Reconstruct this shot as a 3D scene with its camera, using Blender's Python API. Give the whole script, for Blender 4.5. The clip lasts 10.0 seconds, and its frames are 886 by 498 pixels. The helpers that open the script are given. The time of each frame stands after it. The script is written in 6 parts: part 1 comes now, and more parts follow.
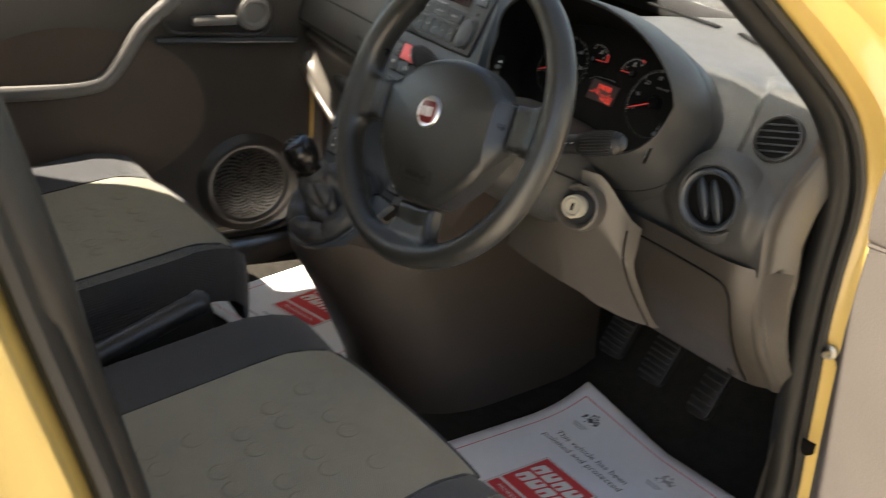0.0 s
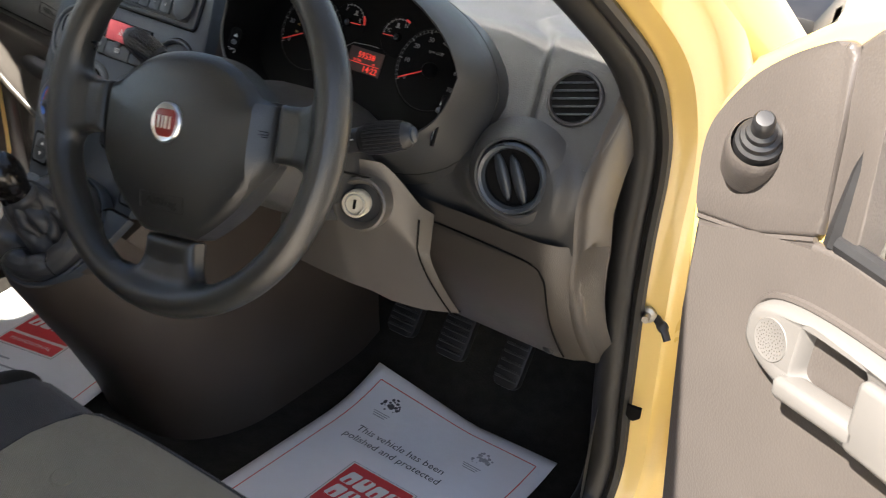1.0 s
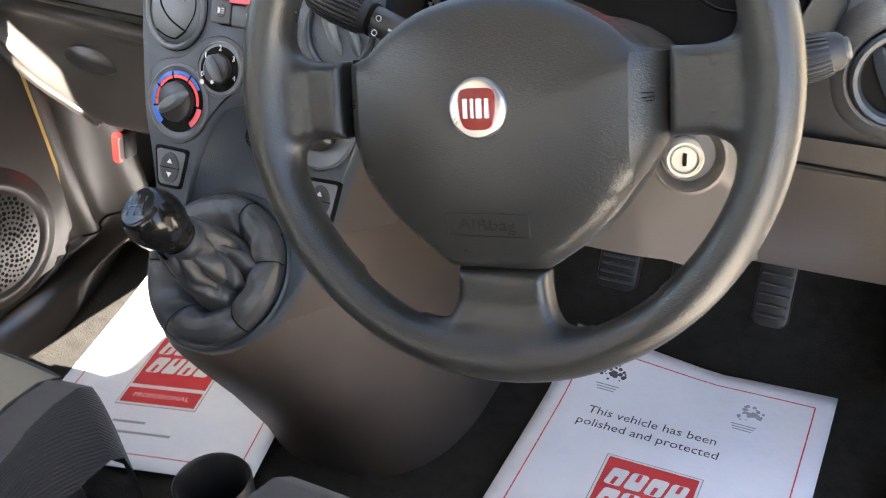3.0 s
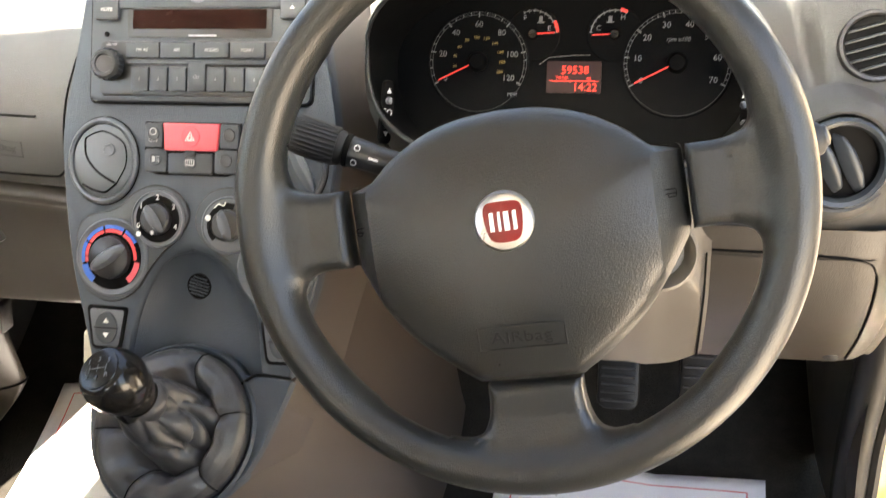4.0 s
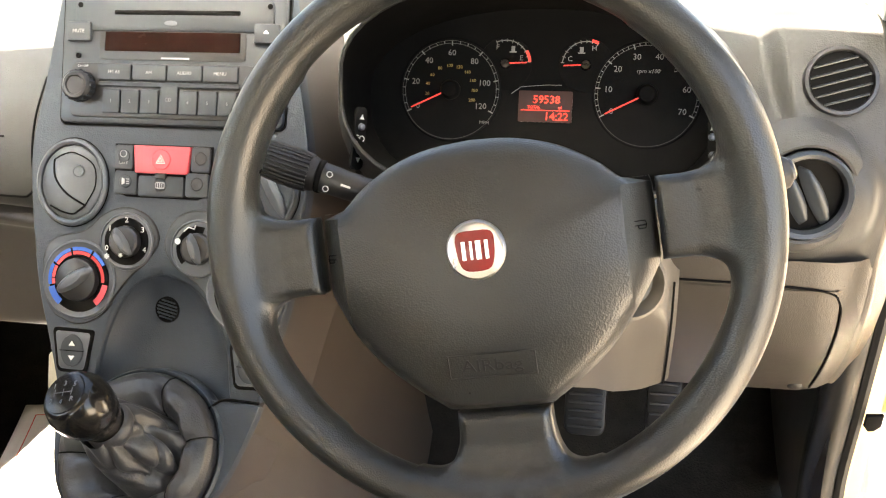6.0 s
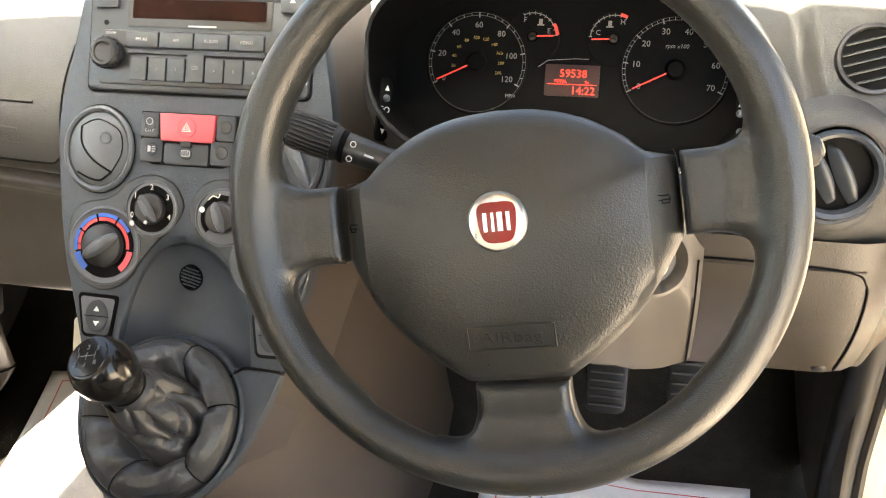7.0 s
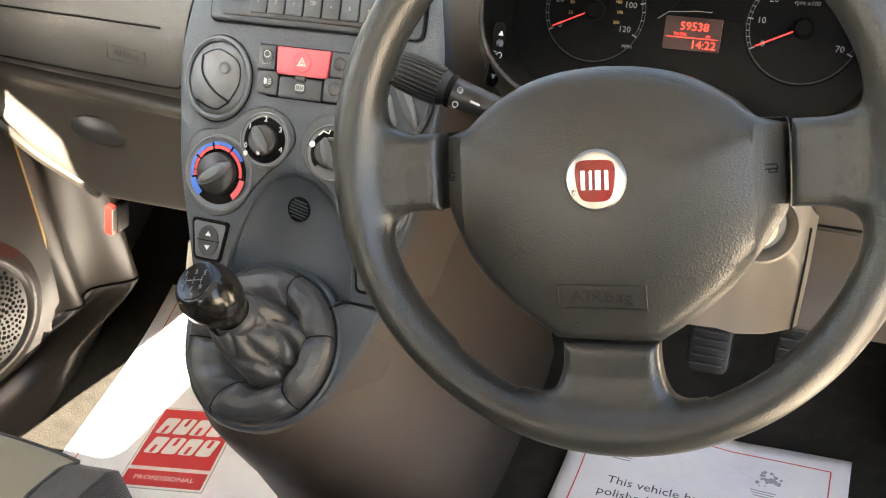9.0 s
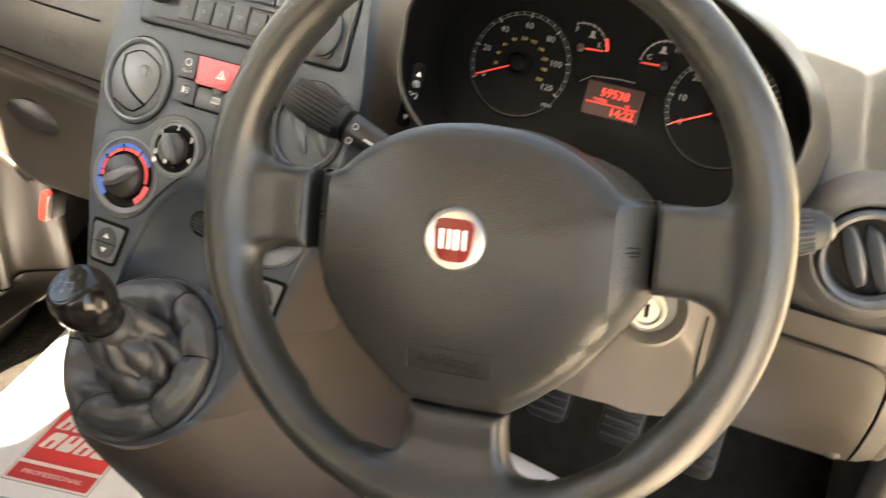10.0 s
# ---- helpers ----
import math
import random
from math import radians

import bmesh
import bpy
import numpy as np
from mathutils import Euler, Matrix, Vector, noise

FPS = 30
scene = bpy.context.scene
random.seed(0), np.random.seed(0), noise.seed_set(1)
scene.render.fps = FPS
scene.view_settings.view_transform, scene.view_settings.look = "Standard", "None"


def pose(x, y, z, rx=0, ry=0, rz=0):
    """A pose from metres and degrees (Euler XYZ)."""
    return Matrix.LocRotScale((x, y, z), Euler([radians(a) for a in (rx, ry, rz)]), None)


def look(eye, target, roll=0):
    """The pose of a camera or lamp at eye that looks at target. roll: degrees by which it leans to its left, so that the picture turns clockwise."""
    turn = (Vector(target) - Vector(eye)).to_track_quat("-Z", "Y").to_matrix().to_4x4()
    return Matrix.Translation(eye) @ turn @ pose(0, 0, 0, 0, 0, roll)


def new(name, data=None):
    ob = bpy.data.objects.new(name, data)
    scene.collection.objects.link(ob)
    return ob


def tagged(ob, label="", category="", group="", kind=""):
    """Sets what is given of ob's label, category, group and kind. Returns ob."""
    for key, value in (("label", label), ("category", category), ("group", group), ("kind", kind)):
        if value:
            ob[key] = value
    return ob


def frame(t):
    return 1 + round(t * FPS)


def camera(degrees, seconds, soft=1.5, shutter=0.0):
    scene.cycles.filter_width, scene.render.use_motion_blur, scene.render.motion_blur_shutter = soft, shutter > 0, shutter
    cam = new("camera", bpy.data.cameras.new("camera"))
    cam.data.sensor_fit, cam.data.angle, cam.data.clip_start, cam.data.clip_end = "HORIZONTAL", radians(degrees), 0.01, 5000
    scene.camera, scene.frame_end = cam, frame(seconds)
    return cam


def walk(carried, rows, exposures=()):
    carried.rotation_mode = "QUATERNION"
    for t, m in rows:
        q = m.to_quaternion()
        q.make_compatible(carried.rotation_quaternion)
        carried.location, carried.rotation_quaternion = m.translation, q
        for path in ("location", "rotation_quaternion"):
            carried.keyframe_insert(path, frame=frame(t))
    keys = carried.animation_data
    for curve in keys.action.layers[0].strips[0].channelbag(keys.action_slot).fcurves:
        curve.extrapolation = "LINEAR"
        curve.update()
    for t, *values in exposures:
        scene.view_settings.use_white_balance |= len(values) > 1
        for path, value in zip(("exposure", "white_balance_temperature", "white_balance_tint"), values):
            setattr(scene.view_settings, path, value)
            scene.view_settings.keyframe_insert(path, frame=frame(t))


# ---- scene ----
cam = camera(47.1, 10.0, soft=1.1, shutter=0.3)
PATH = [
    (0, (1.165, -0.709, 1.287), (-0.196, 0.503, 0.463), 8.7),
    (0.5, (1.037, -0.709, 1.285), (-0.027, 0.78, 0.479), 9.4),
    (1, (0.973, -0.594, 1.296), (0.055, 0.929, 0.381), 7.1),
    (1.5, (0.894, -0.483, 1.301), (0.0, 1.028, 0.343), 4.0),
    (2, (0.779, -0.44, 1.298), (-0.072, 1.074, 0.306), 1.7),
    (2.5, (0.639, -0.47, 1.246), (-0.143, 1.011, 0.154), -0.7),
    (2.7, (0.6, -0.485, 1.227), (-0.213, 0.965, 0.114), -2.9),
    (3.8, (0.418, -0.55, 1.208), (-0.063, 1.149, 0.269), -3.8),
    (4, (0.41, -0.553, 1.207), (-0.025, 1.193, 0.332), -3.5),
    (4.5, (0.408, -0.553, 1.211), (0.029, 1.233, 0.396), -2.9),
    (5, (0.408, -0.553, 1.212), (0.043, 1.234, 0.393), -2.6),
    (5.5, (0.407, -0.554, 1.214), (0.045, 1.23, 0.385), -2.2),
    (7, (0.411, -0.554, 1.207), (-0.012, 1.194, 0.331), -1.5),
    (7.5, (0.414, -0.553, 1.208), (-0.05, 1.169, 0.302), -1.6),
    (8, (0.416, -0.552, 1.212), (-0.094, 1.139, 0.274), -1.6),
    (8.5, (0.42, -0.548, 1.215), (-0.149, 1.109, 0.25), -1.5),
    (9, (0.426, -0.544, 1.217), (-0.21, 1.075, 0.229), -1.2),
    (9.5, (0.436, -0.536, 1.225), (-0.236, 1.061, 0.226), 0.4),
    (10, (0.496, -0.484, 1.22), (-0.153, 1.157, 0.279), 6.6),
]
EXPOSURES = [(0.0, 2.58, 7400, 11), (0.5, 2.75, 6700, 13), (1.0, 2.6, 6700, 13), (1.5, 2.45, 7000, 13), (2.0, 2.9, 7000, 12), (2.5, 3.9, 5800, 18), (2.9, 4.05, 6400, 14), (4.0, 4.25, 7600, 13), (8.0, 4.34, 8000, 12), (9.2, 4.38, 7800, 12), (10.0, 4.33, 8600, 13)]
walk(cam, [(t, look(eye, target, roll)) for t, eye, target, roll in PATH], EXPOSURES)

# ---- daylight ----
SUN = Vector((-0.26, -1.0, 1.11)).normalized()      # towards the sun: behind the car, to its left
world = bpy.data.worlds.new("sky")
scene.world = world
world.use_nodes = True
sky = world.node_tree.nodes.new("ShaderNodeTexSky")
sky.sky_type, sky.sun_disc = "NISHITA", False
sky.sun_elevation, sky.sun_rotation = math.asin(SUN.z), math.atan2(SUN.x, SUN.y)
back = world.node_tree.nodes["Background"]
back.inputs["Strength"].default_value = 0.055
world.node_tree.links.new(sky.outputs[0], back.inputs["Color"])
sun = new("sun", bpy.data.lights.new("sun", "SUN"))
sun.data.energy, sun.data.angle, sun.data.color = 5.0, radians(0.5), (1.0, 0.95, 0.86)
sun.matrix_world = look(SUN * 20, (0, 0, 0))

# ---- materials ----
def material(name, color, rough=0.5, metal=0.0, grain=0.0, grain_size=0.001, vary=0.12, spot=0.03, kind="noise", coat=0.0, sheen=0.0, spec=0.5):
    """A surface with fine relief of grain_size metres and two scales of colour change."""
    m = bpy.data.materials.new(name)
    m.use_nodes = True
    t = m.node_tree
    b = t.nodes["Principled BSDF"]
    b.inputs["Roughness"].default_value, b.inputs["Metallic"].default_value = rough, metal
    b.inputs["Coat Weight"].default_value, b.inputs["Sheen Weight"].default_value = coat, sheen
    b.inputs["Specular IOR Level"].default_value = spec
    co = t.nodes.new("ShaderNodeTexCoord")
    big = t.nodes.new("ShaderNodeTexNoise")
    big.inputs["Scale"].default_value, big.inputs["Detail"].default_value = 1 / max(spot, 1e-4), 5
    t.links.new(co.outputs["Object"], big.inputs["Vector"])
    fine = t.nodes.new("ShaderNodeTexNoise")
    fine.inputs["Scale"].default_value, fine.inputs["Detail"].default_value = 1.5 / max(grain_size, 1e-5), 2
    t.links.new(co.outputs["Object"], fine.inputs["Vector"])
    mix = t.nodes.new("ShaderNodeMix")
    mix.data_type = "FLOAT"
    mix.inputs[0].default_value = 0.4
    t.links.new(big.outputs["Fac"], mix.inputs[2])
    t.links.new(fine.outputs["Fac"], mix.inputs[3])
    ramp = t.nodes.new("ShaderNodeValToRGB")
    lo, hi = [tuple(max(0, c * (1 + k)) for c in color) + (1,) for k in (-vary, vary)]
    ramp.color_ramp.elements[0].position, ramp.color_ramp.elements[1].position = 0.3, 0.7
    ramp.color_ramp.elements[0].color, ramp.color_ramp.elements[1].color = lo, hi
    t.links.new(mix.outputs[0], ramp.inputs[0])
    t.links.new(ramp.outputs[0], b.inputs["Base Color"])
    rr = t.nodes.new("ShaderNodeMapRange")
    rr.inputs["To Min"].default_value, rr.inputs["To Max"].default_value = max(0.02, rough - 0.08), min(1, rough + 0.08)
    t.links.new(big.outputs["Fac"], rr.inputs["Value"])
    t.links.new(rr.outputs[0], b.inputs["Roughness"])
    if grain:
        if kind == "leather":
            g = t.nodes.new("ShaderNodeTexVoronoi")
            g.feature = "F1"
            g.inputs["Scale"].default_value = 1 / grain_size
            t.links.new(co.outputs["Object"], g.inputs["Vector"])
            out = g.outputs["Distance"]
        elif kind == "weave":
            g = t.nodes.new("ShaderNodeTexWave")
            g.inputs["Scale"].default_value = 0.35 / grain_size
            g.inputs["Distortion"].default_value = 1.5
            t.links.new(co.outputs["Object"], g.inputs["Vector"])
            out = g.outputs["Fac"]
        else:
            g = t.nodes.new("ShaderNodeTexNoise")
            g.inputs["Scale"].default_value, g.inputs["Detail"].default_value = 1 / grain_size, 3
            t.links.new(co.outputs["Object"], g.inputs["Vector"])
            out = g.outputs["Fac"]
        bump = t.nodes.new("ShaderNodeBump")
        bump.inputs["Strength"].default_value, bump.inputs["Distance"].default_value = grain, grain_size * (0.25 if kind == "leather" else 0.5)
        t.links.new(out, bump.inputs["Height"])
        t.links.new(bump.outputs[0], b.inputs["Normal"])
    return m


def glow(name, color, strength):
    m = bpy.data.materials.new(name)
    m.use_nodes = True
    b = m.node_tree.nodes["Principled BSDF"]
    b.inputs["Base Color"].default_value = (*color, 1)
    b.inputs["Emission Color"].default_value, b.inputs["Emission Strength"].default_value = (*color, 1), strength
    return m


def clear_glass(name, tint=(1, 1, 1), rough=0.0):
    m = bpy.data.materials.new(name)
    m.use_nodes = True
    b = m.node_tree.nodes["Principled BSDF"]
    b.inputs["Base Color"].default_value = (*tint, 1)
    b.inputs["Transmission Weight"].default_value, b.inputs["Roughness"].default_value, b.inputs["IOR"].default_value = 1, rough, 1.45
    return m


# Blue skylight from the windscreen is put into the grey of this plastic.
CONSOLE = material("grained console plastic with skylight blue", (0.036, 0.046, 0.059), 0.42, spec=0.40, grain=0.5, grain_size=0.0014, kind="leather", vary=0.1, spot=0.08)
DASH = material("grained grey dashboard plastic", (0.039, 0.039, 0.038), 0.42, spec=0.40, grain=0.5, grain_size=0.0014, kind="leather", vary=0.1, spot=0.08)
WHEEL = material("soft grained wheel plastic", (0.0225, 0.023, 0.0215), 0.31, spec=0.6, grain=0.55, grain_size=0.0012, kind="leather", vary=0.08, spot=0.04)
HOODGREY = material("dark grained hood plastic", (0.030, 0.031, 0.031), 0.42, spec=0.4, grain=0.4, grain_size=0.0013, kind="leather", vary=0.1, spot=0.06)
# The blue lean is skylight on the radio, mixed into the grey.
SMOOTH = material("smooth plastic with skylight blue", (0.029, 0.035, 0.042), 0.38, grain=0.1, grain_size=0.0006, vary=0.08, spot=0.05)
# Dash plastic again, browner and darker: warm bounce and shade put into it.
LOWER = material("lower dashboard plastic in warm shade", (0.036, 0.031, 0.026), 0.36, grain=0.42, grain_size=0.0014, kind="leather", vary=0.09, spot=0.07)
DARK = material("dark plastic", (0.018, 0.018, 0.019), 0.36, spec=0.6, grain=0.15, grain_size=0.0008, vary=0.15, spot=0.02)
# Real black trim; its black also stands for shade in bores, slits and holes.
RECESS = material("black trim and recess shade", (0.0042, 0.0041, 0.0041), 0.65, vary=0.2, spot=0.02, spec=0.06)
TUNNEL = material("brown-black console plastic", (0.056, 0.043, 0.034), 0.45, grain=0.3, grain_size=0.0014, kind="leather", vary=0.1, spot=0.08)
GLOSS = material("glossy black knob plastic", (0.012, 0.011, 0.01), 0.16, vary=0.1, spot=0.02)
RUBBER = material("black rubber seal", (0.010, 0.010, 0.010), 0.45, grain=0.2, grain_size=0.001, vary=0.2, spot=0.04, spec=0.3)
LEATHER = material("gaiter leatherette", (0.042, 0.043, 0.046), 0.36, grain=0.5, grain_size=0.0016, kind="leather", vary=0.15, spot=0.02)
CARPET = material("black carpet", (0.024, 0.022, 0.019), 0.95, spec=0.08, grain=1.0, grain_size=0.003, vary=0.35, spot=0.02)
BEIGE = material("beige seat cloth", (0.20, 0.185, 0.14), 0.9, grain=0.7, grain_size=0.0016, kind="weave", vary=0.12, spot=0.03, sheen=0.2)
NAVY = material("dark seat cloth", (0.022, 0.023, 0.027), 0.92, grain=0.6, grain_size=0.0014, kind="weave", vary=0.2, spot=0.03, sheen=0.2)
PAPER = material("printed paper", (0.78, 0.78, 0.80), 0.6, grain=0.15, grain_size=0.02, vary=0.02, spot=0.05)
RED = material("red print", (0.62, 0.045, 0.05), 0.5, vary=0.06, spot=0.02)
PINKRED = material("red hazard switch", (0.60, 0.07, 0.09), 0.45, grain=0.1, grain_size=0.0006, vary=0.05, spot=0.02)
INK = material("dark grey ink", (0.06, 0.06, 0.07), 0.6, vary=0.2, spot=0.005)
GREYINK = material("pale grey ink", (0.33, 0.33, 0.35), 0.6, vary=0.2, spot=0.005)
WHITE = material("white print", (0.72, 0.72, 0.70), 0.5, vary=0.03, spot=0.01)
DIALWHITE = material("dial marking", (0.20, 0.20, 0.20), 0.5, vary=0.03, spot=0.01)
DIALGREY = material("faint dial ring", (0.075, 0.075, 0.075), 0.5, vary=0.03, spot=0.01)
AMBER = material("amber dial marking", (0.35, 0.24, 0.07), 0.5, vary=0.05, spot=0.01)
BLUE = material("blue print", (0.008, 0.10, 0.46), 0.4, vary=0.04, spot=0.01)
CHROME = material("chrome", (0.85, 0.84, 0.82), 0.3, metal=1.0, vary=0.05, spot=0.01)
BADGERED = material("badge red enamel", (0.20, 0.018, 0.015), 0.3, vary=0.1, spot=0.004)
STEEL = material("worn steel", (0.42, 0.41, 0.38), 0.35, metal=1.0, grain=0.2, grain_size=0.001, vary=0.2, spot=0.006)
# Lock barrel colour, reused for the painted sunlit patch beside the console.
LOCK = material("ivory lock barrel", (0.46, 0.42, 0.33), 0.35, vary=0.1, spot=0.005)
PAINT = material("yellow car paint", (0.60, 0.43, 0.14), 0.3, vary=0.05, spot=0.1, coat=0.7)
DOORGREY = material("door card plastic", (0.068, 0.060, 0.055), 0.36, grain=0.28, grain_size=0.0026, kind="leather", vary=0.08, spot=0.08)
KICKGREY = material("moulded grey trim plastic", (0.036, 0.032, 0.027), 0.34, grain=0.2, grain_size=0.0012, kind="leather", vary=0.12, spot=0.05)
# A little skylight blue is mixed into the silver-grey as well.
SATIN = material("satin silver-grey plastic", (0.090, 0.100, 0.112), 0.34, grain=0.06, grain_size=0.0005, vary=0.05, spot=0.03)
INSERT = material("brown door insert cloth", (0.07, 0.052, 0.040), 0.85, grain=0.4, grain_size=0.0015, kind="weave", vary=0.1, spot=0.05)
# Black plastic; also holds the relief shade of pressed lines and grooves.
EMBOSS = material("black plastic and relief shade", (0.008, 0.008, 0.0075), 0.5, grain=0.2, grain_size=0.001, vary=0.1, spot=0.01)
GLOVE_GREY = material("glovebox plastic", (0.068, 0.062, 0.055), 0.36, grain=0.3, grain_size=0.0014, kind="leather", vary=0.1, spot=0.07)
# Same plastic as the lower dash, lightened where light falls on the cover.
COVER = material("lit smooth grey cover plastic", (0.078, 0.070, 0.061), 0.40, grain=0.15, grain_size=0.001, kind="leather", vary=0.08, spot=0.06)
RINGCLOTH = material("darker seat thread", (0.178, 0.165, 0.122), 0.9, grain=0.6, grain_size=0.0014, kind="weave", vary=0.15, spot=0.02)
PALE = material("pale grey door plastic", (0.118, 0.113, 0.107), 0.45, grain=0.15, grain_size=0.001, vary=0.05, spot=0.05)
LINING = material("grey roof lining", (0.43, 0.44, 0.45), 0.9, grain=0.4, grain_size=0.002, vary=0.05, spot=0.1)
BUCKLE = material("red button plastic", (0.36, 0.012, 0.010), 0.35, vary=0.05, spot=0.02)
ASPHALT = material("pale concrete yard", (0.52, 0.47, 0.40), 0.9, grain=0.6, grain_size=0.02, vary=0.15, spot=0.6)
LCD = glow("unlit lcd glass", (0.02, 0.004, 0.003), 0.012)
LCDRED = glow("red lcd segment", (1.0, 0.05, 0.03), 0.11)
NEEDLE = glow("red needle", (0.75, 0.05, 0.04), 0.05)
SCREEN = material("radio display window", (0.010, 0.003, 0.002), 0.25, vary=0.5, spot=0.03, spec=0.12)
GLASS = clear_glass("car glass", (0.93, 0.97, 0.95))
SCREENGLASS = clear_glass("tinted windscreen glass", (0.76, 0.81, 0.81))
PRINT = material("grey button print", (0.40, 0.40, 0.40), 0.5, vary=0.03, spot=0.01)


# ---- mesh helpers ----
def part(name, bm, mat, parent=None, label="", smooth=40):
    """Link a bmesh as one mesh object, under a thing or a part."""
    me = bpy.data.meshes.new(name)
    bmesh.ops.recalc_face_normals(bm, faces=bm.faces[:])
    bm.to_mesh(me)
    bm.free()
    me.materials.append(mat)
    if smooth:
        me.polygons.foreach_set("use_smooth", [True] * len(me.polygons))
        me.set_sharp_from_angle(angle=radians(smooth))
    ob = new(name, me)
    if parent is not None:
        ob.parent = parent
    if label:
        ob["label"] = label
    return ob


def thing(name, m, label, category, group="", kind=""):
    ob = new(name)
    ob.empty_display_size = 0.05
    ob.matrix_world = m
    return tagged(ob, label, category, group, kind)


def mod(ob, kind, **values):
    m = ob.modifiers.new(kind.lower(), kind)
    if kind == "BEVEL":
        m.width, m.segments, m.limit_method = values.get("width", 0.002), values.get("segments", 2), "ANGLE"
        m.angle_limit = radians(35)
    if kind == "SUBSURF":
        m.levels = m.render_levels = values.get("levels", 1)
    if kind == "SOLIDIFY":
        m.thickness, m.offset = values.get("thickness", 0.003), values.get("offset", -1)
    return ob


def box(size, at=(0, 0, 0), turn=(0, 0, 0), bevel=0.0, bm=None, segments=2):
    own = bmesh.new()
    bmesh.ops.create_cube(own, size=1, matrix=Matrix.Diagonal((*size, 1)))
    if bevel:
        bmesh.ops.bevel(own, geom=own.edges[:], offset=bevel, segments=segments, profile=0.5, affect="EDGES")
    bmesh.ops.transform(own, matrix=pose(*at, *turn), verts=own.verts[:])
    return own if bm is None else joined(bm, own)


def joined(bm, other):
    me = bpy.data.meshes.new("joined")
    other.to_mesh(me)
    other.free()
    bm.from_mesh(me)
    bpy.data.meshes.remove(me)
    return bm


def lathe(profile, segments=40, m=None, squash=(1, 1)):
    """Turn a profile of (radius, height) about z."""
    bm = bmesh.new()
    rings = []
    for r, h in profile:
        if r < 1e-6:
            rings.append([bm.verts.new((0, 0, h))])
        else:
            rings.append([bm.verts.new((squash[0] * r * math.cos(a), squash[1] * r * math.sin(a), h)) for a in (2 * math.pi * k / segments for k in range(segments))])
    for a, b in zip(rings, rings[1:]):
        for k in range(segments):
            n = (k + 1) % segments
            quad = [a[k % len(a)], a[n % len(a)], b[n % len(b)], b[k % len(b)]]
            quad = list(dict.fromkeys(quad))
            if len(quad) > 2:
                bm.faces.new(quad)
    if m is not None:
        bmesh.ops.transform(bm, matrix=m, verts=bm.verts[:])
    return bm


def loft(rings, closed=True, caps=True):
    """Skin a list of rings of points."""
    bm = bmesh.new()
    made = [[bm.verts.new(p) for p in ring] for ring in rings]
    n = len(made[0])
    for a, b in zip(made, made[1:]):
        for k in range(n if closed else n - 1):
            j = (k + 1) % n
            bm.faces.new((a[k], a[j], b[j], b[k]))
    if caps and closed:
        bm.faces.new(made[0][::-1])
        bm.faces.new(made[-1])
    return bm


def plate(outline, depth, m=None, bevel=0.0, segments=2):
    """A flat outline in x, y raised from z = -depth to z = 0, with softened front edges."""
    bm = bmesh.new()
    low, top = [[bm.verts.new((x, y, z)) for x, y in outline] for z in (-depth, 0)]
    bm.faces.new(low[::-1])
    face = bm.faces.new(top)
    for k in range(len(outline)):
        j = (k + 1) % len(outline)
        bm.faces.new((low[k], low[j], top[j], top[k]))
    if bevel:
        bmesh.ops.bevel(bm, geom=list(face.edges), offset=bevel, segments=segments, profile=0.5, affect="EDGES")
    if m is not None:
        bmesh.ops.transform(bm, matrix=m, verts=bm.verts[:])
    return bm


def round_rect(w, h, r, x=0.0, y=0.0, n=4):
    out = []
    for cx, cy, a0 in ((w / 2 - r, h / 2 - r, 0), (-w / 2 + r, h / 2 - r, 90), (-w / 2 + r, -h / 2 + r, 180), (w / 2 - r, -h / 2 + r, 270)):
        out += [(x + cx + r * math.cos(radians(a0 + 90 * k / n)), y + cy + r * math.sin(radians(a0 + 90 * k / n))) for k in range(n + 1)]
    return out


def smooth_line(points, steps=6, closed=False):
    """A Catmull-Rom curve through points of any dimension."""
    p = [np.array(q, float) for q in points]
    n = len(p)
    out = []
    for k in range(n if closed else n - 1):
        a, b, c, d = (p[(k + j) % n] if closed else p[min(max(k + j, 0), n - 1)] for j in (-1, 0, 1, 2))
        for s in range(steps):
            t = s / steps
            out.append(tuple(0.5 * (2 * b + (c - a) * t + (2 * a - 5 * b + 4 * c - d) * t * t + (3 * b - a - 3 * c + d) * t ** 3)))
    if not closed:
        out.append(tuple(p[-1]))
    return out


def resampled(line, n):
    q = np.array(line, float)
    d = np.r_[0, np.cumsum(np.hypot(*np.diff(q, axis=0).T))]
    return np.stack([np.interp(np.linspace(0, d[-1], n), d, c) for c in q.T], 1)


def sweep(path, radius, sides=10, closed=False, squash=1.0, caps=True):
    """A tube along a path; radius may be a number or one for each point."""
    pts = [Vector(p) for p in path]
    rings, side = [], None
    for k, p in enumerate(pts):
        a, b = (pts[k - 1], pts[(k + 1) % len(pts)]) if closed else (pts[max(k - 1, 0)], pts[min(k + 1, len(pts) - 1)])
        ahead = (b - a).normalized()
        if side is None:
            side = ahead.orthogonal().normalized()
        side = (side - ahead * side.dot(ahead)).normalized()
        up = ahead.cross(side)
        r = radius[k] if isinstance(radius, (list, tuple)) else radius
        rings.append([p + r * (math.cos(t) * side + squash * math.sin(t) * up) for t in (2 * math.pi * j / sides for j in range(sides))])
    if closed:
        rings.append(rings[0])
    bm = loft(rings, True, caps and not closed)
    if closed:
        bmesh.ops.remove_doubles(bm, verts=bm.verts[:], dist=1e-6)
    return bm


